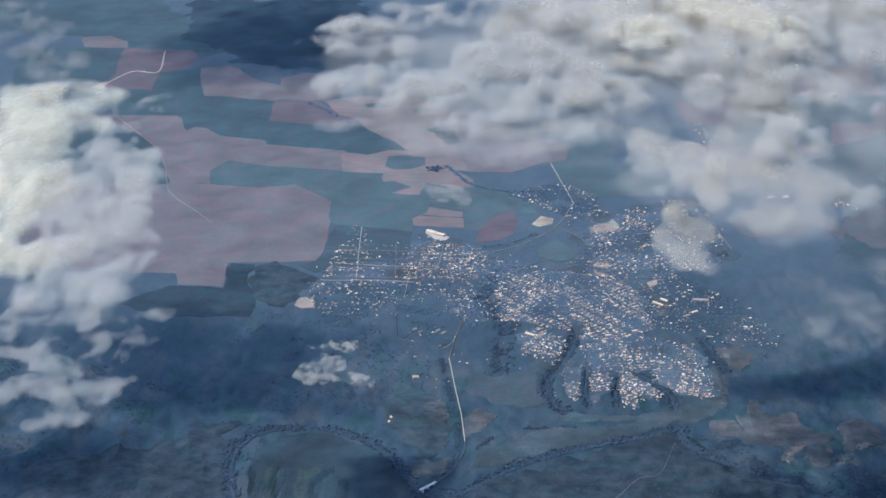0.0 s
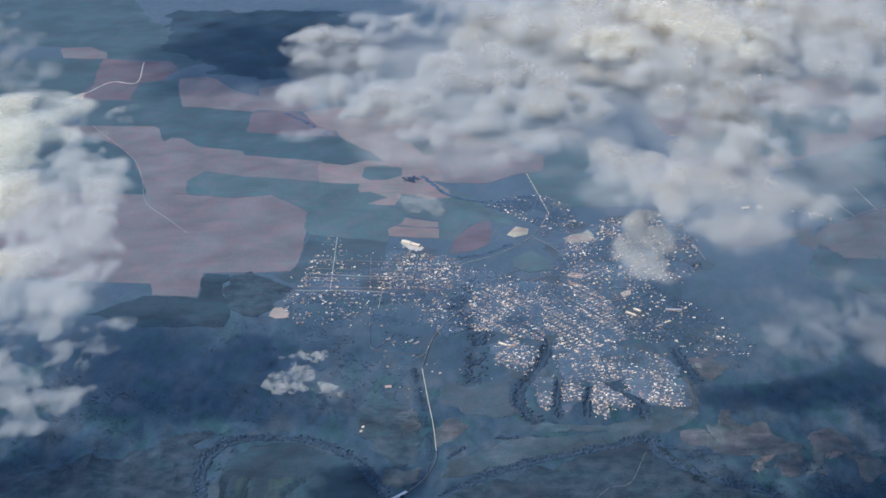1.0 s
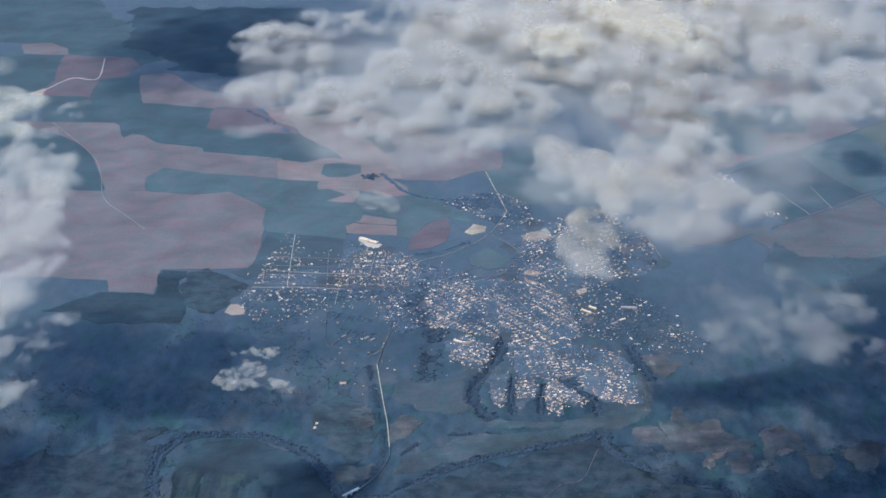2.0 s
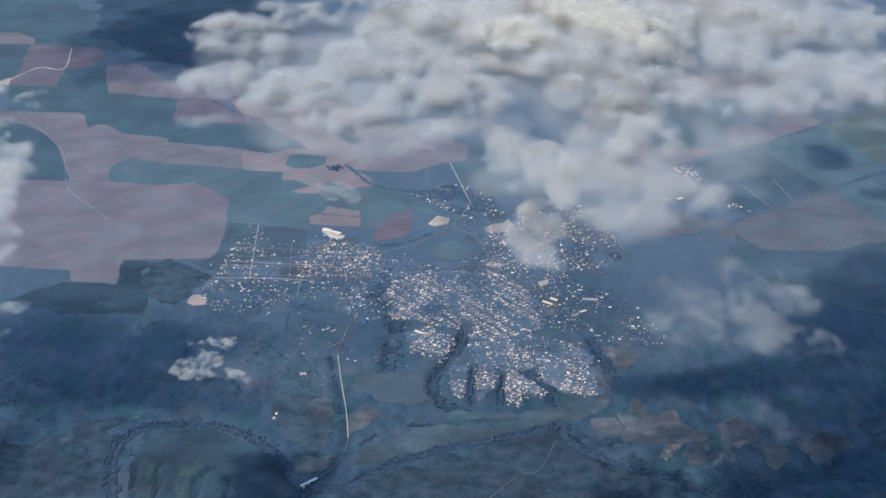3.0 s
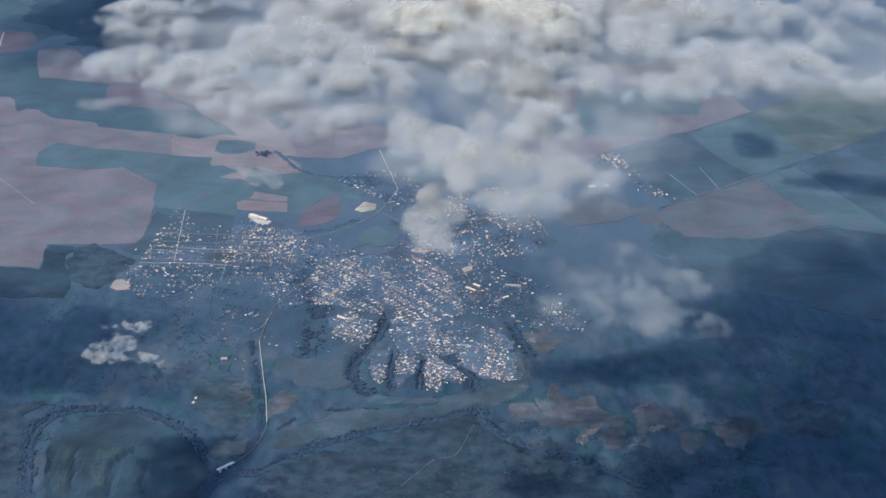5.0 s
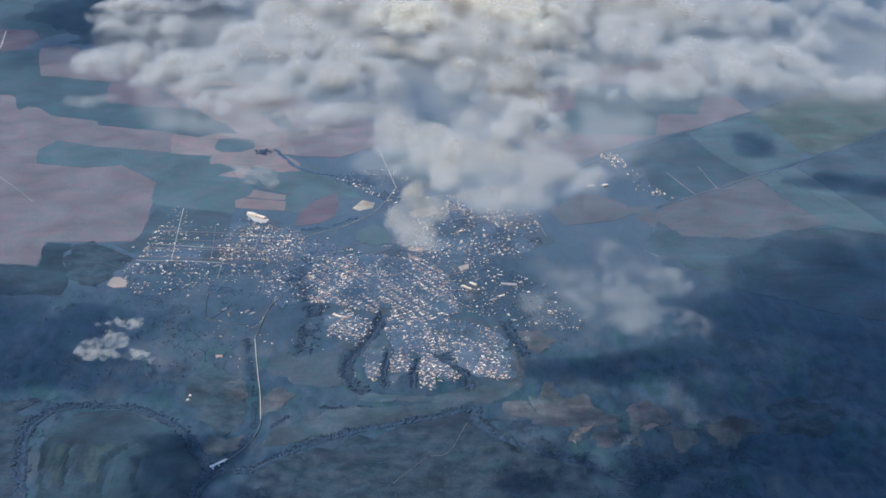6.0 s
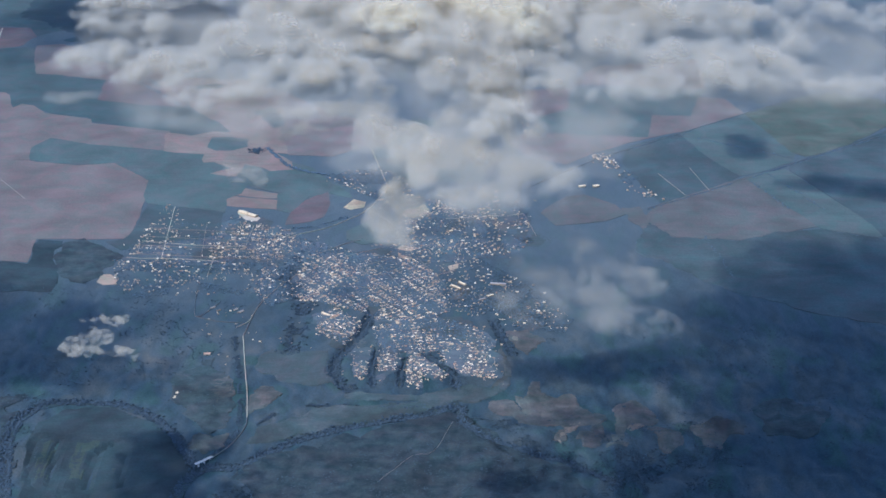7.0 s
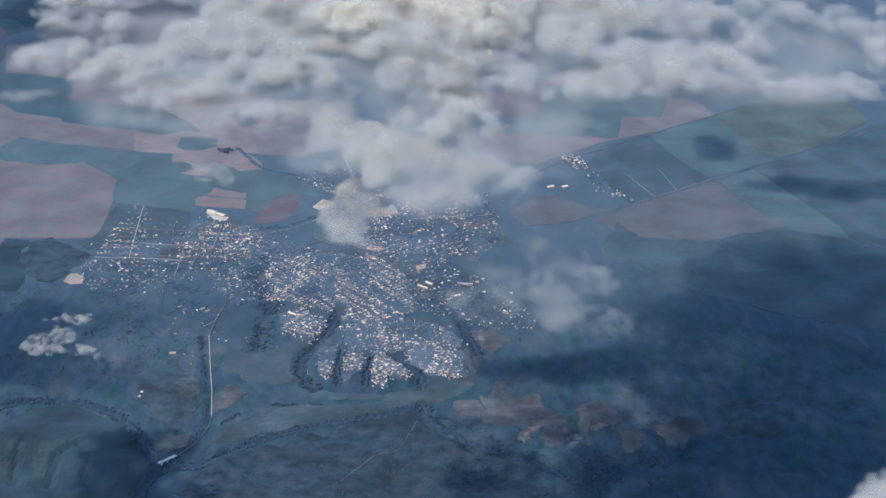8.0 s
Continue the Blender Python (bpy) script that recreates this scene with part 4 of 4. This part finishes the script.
for pts, width in [(BEND, 12), (STREAM, 11)] + [(pts, 2.0 * width) for pts, width, depth in RAVINES[:5]]:
    road("thicket_floor", "dark leafy floor under a belt of trees", WOOD, pts, width, 0.9)
clumps("dark riverside trees round the meadow", belt(BEND, 7, 1.6, 1), 0.8, 1.7, 1)
clumps("dark riverside trees along the valley", belt(STREAM, 7, 1.6, 2), 0.8, 1.7, 2)
clumps("broken row of trees below the town", belt([(-64, 2020), (-14, 2073), (60, 2088), (134, 2078), (205, 2100)], 4, 4, 3, 0.4), 0.6, 1.2, 3)
clumps("trees along the road to the bridge", belt([(-110, 2300), (-94, 2182), (-80, 2060), (-84, 1985), (-112, 1935)], 4, 4, 4, 0.25), 0.6, 1.2, 4)
clumps("dark trees in the town's ravines", np.vstack(
    [belt(pts, 1.1 * width, 1.5, 5 + k) for k, (pts, width, depth) in enumerate(RAVINES[:5])]
    + [belt(RAVINES[5][0], 16, 2, 9, 0.3), belt([(-57, 2512), (-31, 2625)], 14, 4, 11, 0.3)]), 0.8, 1.7, 5)
clumps("garden trees along the northern street", belt([(-78, 2725), (-13, 2743), (34, 2772)], 8, 5, 12, 0.3), 0.6, 1.2, 12, "garden_trees", HAZY_LEAVES)
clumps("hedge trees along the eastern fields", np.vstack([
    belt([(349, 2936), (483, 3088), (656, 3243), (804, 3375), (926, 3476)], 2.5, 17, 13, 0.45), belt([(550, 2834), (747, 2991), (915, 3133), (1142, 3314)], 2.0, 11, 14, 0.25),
    belt([(862, 3103), (668, 3240)], 1.5, 17, 15, 0.3), belt([(747, 2996), (796, 2841)], 1.5, 17, 16, 0.4), belt([(629, 2708), (649, 2527)], 2, 11, 17, 0.2), belt([(789, 3028), (873, 2788)], 1.5, 17, 18, 0.5)]), 0.6, 1.1, 6, mat=HAZY_LEAVES)
clumps("low bushes strewn over the broken valley land", np.vstack([
    scatter([(-760, 1840), (-300, 1840), (-350, 2150), (-760, 2420)], 20000, 20, 0.06, 30), scatter([(-120, 1830), (560, 1830), (560, 2040), (220, 2050)], 20000, 21, 0.02, 26),
    scatter([(-330, 2120), (-110, 2060), (-100, 2420), (-480, 2500)], 6000, 22, 0.08, 30), scatter([(300, 2030), (700, 1840), (900, 2400), (320, 2300)], 5000, 23, 0.12, 40)]), 0.4, 1.0, 7, mat=SHRUB)
field("dark far woodland floor", WOOD, [(-771, 4095), (-830, 4491), (-388, 4458), (-268, 3889), (-366, 3835), (-489, 3810), (-614, 3887)], 22, category="wood")
clumps("line of trees between stubble fields", np.vstack([belt([(-430, 3560), (-380, 3490), (-330, 3410)], 4, 4, 25, 0.3), belt([(-130, 3145), (-74, 3032), (20, 2990), (80, 2990)], 3.5, 6, 26, 0.35)]), 0.9, 1.9, 9, mat=HAZY_LEAVES)


# ---- houses ----
def house_shape(w, d, h, rise, hip):
    """Walls and roof of a small house, standing on the origin: two lists of corners and faces."""
    x, y = w / 2, d / 2
    walls = ([(-x, -y, -1), (x, -y, -1), (x, y, -1), (-x, y, -1), (-x, -y, h), (x, -y, h), (x, y, h), (-x, y, h)],
             [(0, 1, 5, 4), (1, 2, 6, 5), (2, 3, 7, 6), (3, 0, 4, 7)])
    x, y, r = x + 0.18, y + 0.18, w / 2 - (d * 0.45 if hip else -0.18)
    roof = ([(-x, -y, h - 0.05), (x, -y, h - 0.05), (x, y, h - 0.05), (-x, y, h - 0.05), (-r, 0, h + rise), (r, 0, h + rise)],
            [(0, 1, 5, 4), (2, 3, 4, 5), (1, 2, 5), (3, 0, 4), (3, 2, 1, 0)])
    return walls, roof


def plots(poly, angle, along, across, chance, seed, gap=5, gap_width=5.0, jitter=0.22, bushy=0.0):
    """House plots in rows along streets: x, y and turn of each."""
    rng = np.random.default_rng(seed)
    p = np.array(poly, float)
    mid, a = p.mean(0), radians(angle)
    c, s = math.cos(a), math.sin(a)
    span = int(np.ptp(p, 0).max() / min(along, across)) + 2
    made, v = [], -span * across / 2
    row = 0
    while v < span * across / 2:
        u, k = -span * along / 2, 0
        while u < span * along / 2:
            uu, vv = u + rng.normal(0, jitter * along), v + rng.normal(0, jitter * across)
            x, y = mid[0] + uu * c - vv * s, mid[1] + uu * s + vv * c
            stray = rng.normal(0, 15, 2) if rng.random() < 0.12 else (0, 0)
            lively = min(1.25, max(0.12, 0.72 + 2.4 * float(fractal(x / 34, y / 60, 3, seed + 3))))
            if rng.random() < chance * lively and inside(poly, np.array(x), np.array(y)):
                if not bushy or fractal(x / 30, y / 40, 3, seed) > bushy - 0.5:
                    made.append((x + stray[0], y + stray[1], a + rng.choice([0, math.pi / 2]) * (rng.random() < 0.35) + rng.normal(0, 0.08)))
            u += along
            k += 1
            if k % 7 == 0:
                u += gap_width
        v += across
        row += 1
        if row % 2 == 0:
            v += gap
    return made


FINGER_A = [(52, 2236), (66, 2263), (90, 2263), (98, 2244), (87, 2212), (86, 2173), (78, 2152), (69, 2161), (62, 2199)]
FINGER_B = [(98, 2235), (133, 2235), (128, 2190), (114, 2172), (109, 2143), (97, 2147), (97, 2190)]
FINGER_C = [(141, 2244), (161, 2234), (179, 2203), (197, 2171), (185, 2151), (163, 2172), (155, 2131), (140, 2143), (136, 2190)]
FINGER_D = [(181, 2247), (259, 2251), (267, 2224), (270, 2188), (258, 2158), (220, 2168), (206, 2185), (188, 2217)]
LOBE_SOUTH = [(86, 2320), (124, 2349), (182, 2358), (222, 2345), (249, 2314), (264, 2260), (248, 2242), (201, 2246), (161, 2240), (98, 2240)]
LOBE_WEST = [(4, 2380), (32, 2394), (54, 2360), (72, 2344), (64, 2301), (48, 2260), (30, 2288), (9, 2311)]
CENTRE = [(-39, 2530), (-19, 2587), (39, 2622), (102, 2602), (146, 2585), (184, 2527), (192, 2451), (198, 2382), (148, 2344), (99, 2345), (76, 2379), (32, 2400), (7, 2422), (-28, 2443)]
MIDDLE = [(-119, 2685), (-45, 2696), (43, 2622), (-19, 2587), (-39, 2530), (-28, 2447), (-68, 2402), (-97, 2465), (-90, 2577)]
EAST = [(187, 2550), (245, 2595), (327, 2503), (385, 2365), (368, 2320), (296, 2337), (264, 2353), (203, 2378), (194, 2451)]
NORTH = [(-13, 2981), (22, 3009), (88, 3022), (141, 2954), (145, 2889), (83, 2855), (36, 2907)]
NORTH_STREETS = [(83, 2855), (145, 2889), (180, 2860), (239, 2812), (217, 2715), (169, 2679), (116, 2718), (90, 2783)]
NORTH_EAST = [(78, 2643), (113, 2720), (159, 2747), (188, 2885), (268, 2930), (328, 2918), (341, 2779), (341, 2675), (306, 2625), (223, 2575), (152, 2573)]
GRID_TOWN = [(-303, 2732), (-279, 2836), (-259, 2835), (-239, 2756), (-168, 2753), (-161, 2800), (-117, 2759), (-41, 2711), (-32, 2649), (-75, 2580), (-129, 2582), (-191, 2572), (-263, 2591), (-317, 2588), (-310, 2658)]
GRID_DENSE = [(-168, 2748), (-107, 2751), (-78, 2725), (-59, 2674), (-76, 2603), (-178, 2595), (-177, 2654), (-156, 2690)]
WEST_EDGE = [(-330, 2588), (-263, 2586), (-75, 2576), (-39, 2512), (-64, 2407), (-132, 2450), (-192, 2452), (-267, 2433), (-310, 2476)]
VALLEY_FARMS = [(-180, 2390), (-131, 2419), (-46, 2366), (-14, 2288), (-77, 2271), (-106, 2183), (-172, 2255)]
VILLAGE = [(476, 3112), (504, 3134), (580, 2905), (550, 2888)]
FAR_VILLAGE = [(342, 3381), (365, 3389), (400, 3256), (353, 3254)]

# ground of the quarters, with the pale haze painted into its colour
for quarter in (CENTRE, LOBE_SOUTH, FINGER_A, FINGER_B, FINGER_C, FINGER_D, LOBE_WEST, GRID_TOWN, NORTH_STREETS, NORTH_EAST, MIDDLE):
    field("haze-paled ground between houses and gardens", TOWN, quarter, 9, 0.1, "town ground")
yard_rng = np.random.default_rng(12)
for quarter, count in ((CENTRE, 26), (LOBE_SOUTH, 14), (LOBE_WEST, 5), (GRID_TOWN, 18), (NORTH_EAST, 14), (NORTH_STREETS, 8), (EAST, 6)):
    for x, y in scatter(quarter, count * 3, count)[:count] + yard_rng.normal(0, 6, (count, 2)):
        r, turn = yard_rng.uniform(10, 26), yard_rng.uniform(0, 1)
        field("dusty trodden yards between the houses", YARD,
              [(x + r * math.cos(turn + a), y + 1.4 * r * math.sin(turn + a)) for a in (0, 1.1, 2.1, 3.1, 4.2, 5.2)], 7, 0.1, "yard")

MAKES = []
for k, (w, d, h, rise, hip, mat) in enumerate([
        (3.4, 2.4, 1.1, 0.8, False, TIN), (3.0, 2.6, 1.0, 0.7, True, CLAY), (4.2, 2.4, 1.1, 0.7, False, CLAY), (2.6, 2.2, 1.0, 0.6, False, CEMENT),
        (3.6, 3.0, 1.6, 0.9, True, TIN), (2.8, 2.4, 1.1, 0.8, False, CLAY), (3.2, 2.2, 1.0, 0.6, False, TIN), (3.8, 2.6, 1.3, 0.9, True, CEMENT)]):
    walls, roof = house_shape(w * 0.58, d * 0.62, h * 0.70, rise * 0.65, hip)
    MAKES.append((mesh_from("wall", *walls, PLASTER), mesh_from("roof", *roof, mat), walls, roof, mat))
ROOF_WORDS = {"pale_tin": "pale tin roof", "clay_tiles": "reddish tiled roof", "fibre_cement": "grey cement roof"}


def house(x, y, turn, k, group):
    walls, roof, _, _, mat = MAKES[k]
    base = new("house")
    base.matrix_world = Matrix.Translation((x, y, float(terrain(x, y)))) @ Matrix.Rotation(turn, 4, "Z")
    for name, me in (("wall", walls), ("roof", roof)):
        new(name, me).parent = base
    return tagged(base, "small plastered house with a " + ROOF_WORDS[mat.name], "house", group)


def many_houses(label, places, seed, grow=1.0):
    """A quarter of town with too many houses to count, in one joined set."""
    rng = np.random.default_rng(seed)
    verts, faces, kinds = [], [], []
    for x, y, turn in places:
        m = MAKES[rng.integers(len(MAKES))]
        c, s, z, g = math.cos(turn), math.sin(turn), float(terrain(x, y)), grow * (0.62 + 0.95 * rng.random() ** 2.2)
        for which, (v, f) in ((0, m[2]), (1, m[3])):
            n = len(verts)
            verts += [(x + g * (a * c - b * s), y + g * (a * s + b * c), z + g * h) for a, b, h in v]
            faces += [tuple(i + n for i in q) for q in f]
            kinds += [which] * len(f)
    me = mesh_from("houses", verts, faces, WALLS, ROOFS)
    me.polygons.foreach_set("material_index", np.array(kinds, np.int32))
    return tagged(new("houses", me), label, "houses", kind="stuff")


near = []
for k, (quarter, angle) in enumerate(((FINGER_A, 60), (FINGER_B, 20), (FINGER_C, -35), (FINGER_D, -12), (LOBE_SOUTH, 8), (LOBE_WEST, -35))):
    near += plots(quarter, angle, 2.0, 3.2, 0.95, 31 + 100 * k, gap=2.5, gap_width=4, jitter=0.4)
near.sort(key=lambda q: q[1])
rng = np.random.default_rng(5)
for x, y, turn in near[:300]:
    house(x, y, turn, int(rng.integers(len(MAKES))), "houses of the southern quarter")
many_houses("crowded small houses with tin and tiled roofs", near[300:], 40)
many_houses("crowded houses of the town centre", plots(CENTRE, 35, 2.0, 3.2, 1.0, 33, gap=3.2, jitter=0.3), 41, 1.05)
many_houses("houses in straight rows along dirt streets", plots(GRID_TOWN, -4, 4.4, 8.0, 0.72, 34, gap=9, gap_width=6, jitter=0.2) + plots(GRID_DENSE, -3, 3.4, 7.0, 0.9, 134, gap=6, gap_width=5, jitter=0.16), 42, 1.2)
many_houses("scattered houses on the western edge", plots(WEST_EDGE, -4, 4.2, 6.6, 0.7, 35, gap=6, jitter=0.4, bushy=0.25), 43, 1.1)
many_houses("loose houses among gardens", plots(MIDDLE, 20, 2.8, 4.6, 0.75, 55, jitter=0.4), 56, 1.0)
many_houses("scattered houses in the north of town", plots(NORTH, -25, 4.5, 9, 0.7, 36, jitter=0.35) + plots(NORTH_STREETS, 40, 3.6, 6, 0.85, 136, jitter=0.3), 44, 1.2)
many_houses("loose rows of houses in the north-east", plots(NORTH_EAST, 40, 3.6, 6.0, 0.7, 37, jitter=0.35), 45, 1.2)
many_houses("scattered houses east of town", plots(EAST, 15, 4.2, 7.5, 0.5, 38, jitter=0.4), 46, 1.15)
many_houses("white houses in rows along the eastern street", plots([(255, 2735), (300, 2815), (330, 2838), (340, 2770), (300, 2735)], 48, 5, 7, 0.6, 52), 53, 1.15)
many_houses("village houses along the field road", plots(VILLAGE, -72, 4.5, 6, 1.0, 39, jitter=0.3), 47, 1.5)
many_houses("houses of a small far village", plots(FAR_VILLAGE, 60, 7, 12, 0.6, 50, jitter=0.3), 48, 1.5)
many_houses("few scattered houses by the valley road", plots(VALLEY_FARMS, 10, 9, 16, 0.4, 51, jitter=0.4), 49)
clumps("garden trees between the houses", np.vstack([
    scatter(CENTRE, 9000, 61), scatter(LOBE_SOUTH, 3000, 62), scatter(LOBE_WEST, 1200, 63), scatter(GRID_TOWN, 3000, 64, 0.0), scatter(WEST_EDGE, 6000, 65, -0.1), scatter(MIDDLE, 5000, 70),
    scatter(NORTH, 4000, 66, -0.1), scatter(NORTH_EAST, 7000, 67, -0.1), scatter(EAST, 5000, 68, -0.05), scatter(VILLAGE, 1200, 69, -0.1)]), 0.6, 1.35, 10, "garden_trees", HAZY_LEAVES)


def hall(label, x, y, w, d, h, turn, mat, category="warehouse"):
    """A large shed: walls and a low gable roof."""
    walls, roof = house_shape(w, d, h, h * 0.5, False)
    base = new(category.replace(" ", "_"))
    base.matrix_world = Matrix.Translation((x, y, float(terrain(x, y)))) @ Matrix.Rotation(radians(turn), 4, "Z")
    new("wall", mesh_from("wall", *walls, PLASTER)).parent = base
    new("roof", mesh_from("roof", *roof, mat)).parent = base
    return tagged(base, label, category)


hall("long white warehouse with a tin roof", 277, 2488, 24, 5, 2, -8, CEMENT)
hall("long pale shed beside the warehouse", 250, 2428, 11, 3.5, 1.6, 35, CEMENT, "shed")
hall("long pale shed beside the warehouse", 263, 2442, 11, 3.5, 1.6, 35, TIN, "shed")
hall("white factory shed in a gravel yard", -143, 2799, 18, 8, 3, -35, TIN, "factory shed")
hall("white factory shed in a gravel yard", -127, 2786, 18, 8, 3, -35, TIN, "factory shed")
hall("pale yellowish hall with a courtyard", 18, 2372, 16, 4, 2, -40, TIN, "hall")
hall("pale hall beside a courtyard", 32, 2362, 12, 4, 2, 35, CLAY, "hall")
hall("pale long school building", 212, 2472, 20, 4, 2.5, -45, TIN, "school building")
hall("pale long school building", 222, 2486, 14, 4, 2.5, -45, TIN, "school building")
hall("pale walled farm shed", -109, 2388, 9, 3, 1.3, 50, CEMENT, "shed")
hall("pale walled farm shed", -118, 2396, 8, 3, 1.3, 50, CEMENT, "shed")
hall("pale farm shed by a track", -152, 2402, 8, 3, 1.3, 45, CEMENT, "shed")
hall("pale farm shed by a track", -143, 2392, 7, 3, 1.3, 45, CEMENT, "shed")
hall("small farmhouse with a reddish roof", -143, 2240, 9, 6, 1.6, 5, CLAY, "farmhouse")
hall("white farm buildings in the valley", -172, 2108, 5, 3, 1.5, 80, TIN, "farmhouse")
hall("white farm shed in the valley", -170, 2119, 4, 3, 1.5, 80, TIN, "shed")
hall("bluish tin shed in the village", 470, 2946, 10, 7, 2.5, 30, TIN, "shed")
hall("bluish tin shed in the village", 445, 2945, 12, 6, 2.5, 20, TIN, "shed")

for pts in ([(-296, 2668), (-261, 2660), (-205, 2651), (-127, 2645)], [(-311, 2596), (-289, 2593), (-245, 2593), (-204, 2589), (-163, 2582)],
            [(-298, 2658), (-295, 2608)], [(-172, 2600), (-173, 2554), (-174, 2520)], [(-121, 2742), (-126, 2647)], [(-86, 2401), (-96, 2350), (-111, 2331)],
            [(-52, 2705), (-88, 2669)]):
    road("dirt_track", "pale dusty street between scattered houses", DIRT, pts, 0.5, 1.2)
for pts in ([(0, 2469), (43, 2474), (95, 2467)], [(3, 2528), (43, 2532), (104, 2521)], [(104, 2526), (131, 2559)],
            [(78, 2607), (131, 2571), (157, 2525)]):
    road("dirt_track", "dusty street between crowded houses", DUST, pts, 0.5, 1.2)
field("pinkish bare lot between houses", BARE, [(123, 2606), (145, 2594), (142, 2580), (124, 2590)], 2, category="lot")
field("pinkish bare lot between houses", BARE, [(202, 2558), (220, 2574), (217, 2551), (206, 2542)], 2, category="lot")
field("brown bare grounds round the school", SLOPE, [(204, 2513), (225, 2497), (236, 2457), (226, 2426), (196, 2426), (211, 2458)], 3, category="lot")
field("brown bare slope east of town", SLOPE, [(281, 2314), (316, 2332), (337, 2293), (307, 2238), (286, 2266)], 6, category="slope")
field("brown dusty lot beside the eastern street", FALLOW, [(276, 2760), (326, 2785), (333, 2751), (287, 2701)], 3, category="lot")
for k in range(5):
    road("dirt_track", "dusty street between crowded houses", DUST, [(-20 + 38 * k, 2610 - 30 * k), (60 + 38 * k, 2668 - 32 * k)], 0.7, 1.2)
for k in range(4):
    road("dirt_track", "dusty street between crowded houses", DUST, [(10 + 40 * k, 2590 - 10 * k), (80 + 36 * k, 2400 + 4 * k)], 0.6, 1.2)
for k in range(2):
    road("dirt_track", "thin track between plots", DUST, [(590 + 62 * k, 3016 + 33 * k), (626 + 44 * k, 2898 + 30 * k)], 0.35, 1.2)
field("bare pinkish square in the centre", BARE, [(118, 2628), (130, 2648), (152, 2634), (140, 2618)], 2, category="square")
field("pale dusty ground between northern houses", LOT, [(118, 2800), (165, 2835), (182, 2790), (140, 2770)], 5, category="lot")
for (x, y), (rx, ry) in (((-198, 3490), (12, 16)), ((-270, 3545), (22, 12)), ((-149, 3128), (15, 16)), ((-140, 3350), (22, 24))):
    q = np.random.default_rng(int(x * -7)).normal(0, 0.45, (140, 2)) * (rx, ry) + (x, y)
    clumps("dark grove in a stubble field", q, 0.9, 2.0, int(-x), "grove")


# ---- the bridge ----
def bridge():
    a, b = Vector((-122, 1920, 0)), Vector((-103, 1940, 0))
    top = max(float(terrain(v.x, v.y)) for v in (a, b)) + 2.6
    base = new("bridge")
    mid, way = (a + b) / 2, b - a
    base.matrix_world = Matrix.Translation((mid.x, mid.y, top)) @ Matrix.Rotation(math.atan2(way.y, way.x), 4, "Z")

    def block(name, x, y, z, lx, ly, lz):
        bm = bmesh.new()
        bmesh.ops.create_cube(bm, size=1)
        bmesh.ops.scale(bm, vec=(lx, ly, lz), verts=bm.verts)
        bmesh.ops.bevel(bm, geom=bm.edges[:], offset=0.08, segments=1, affect="EDGES")
        bmesh.ops.translate(bm, vec=(x, y, z), verts=bm.verts)
        part(name, bm, CONCRETE, base)

    length = way.length
    block("deck", 0, 0, 0, length, 3.4, 0.6)
    for side in (-1.6, 1.6):
        block("parapet", 0, side, 0.6, length, 0.25, 0.7)
    for k in range(3):
        block("pier", (k - 1) * length / 3, 0, -3.2, 0.9, 2.8, 6)
    tagged(base, "pale concrete road bridge over the wooded river", "bridge")


bridge()
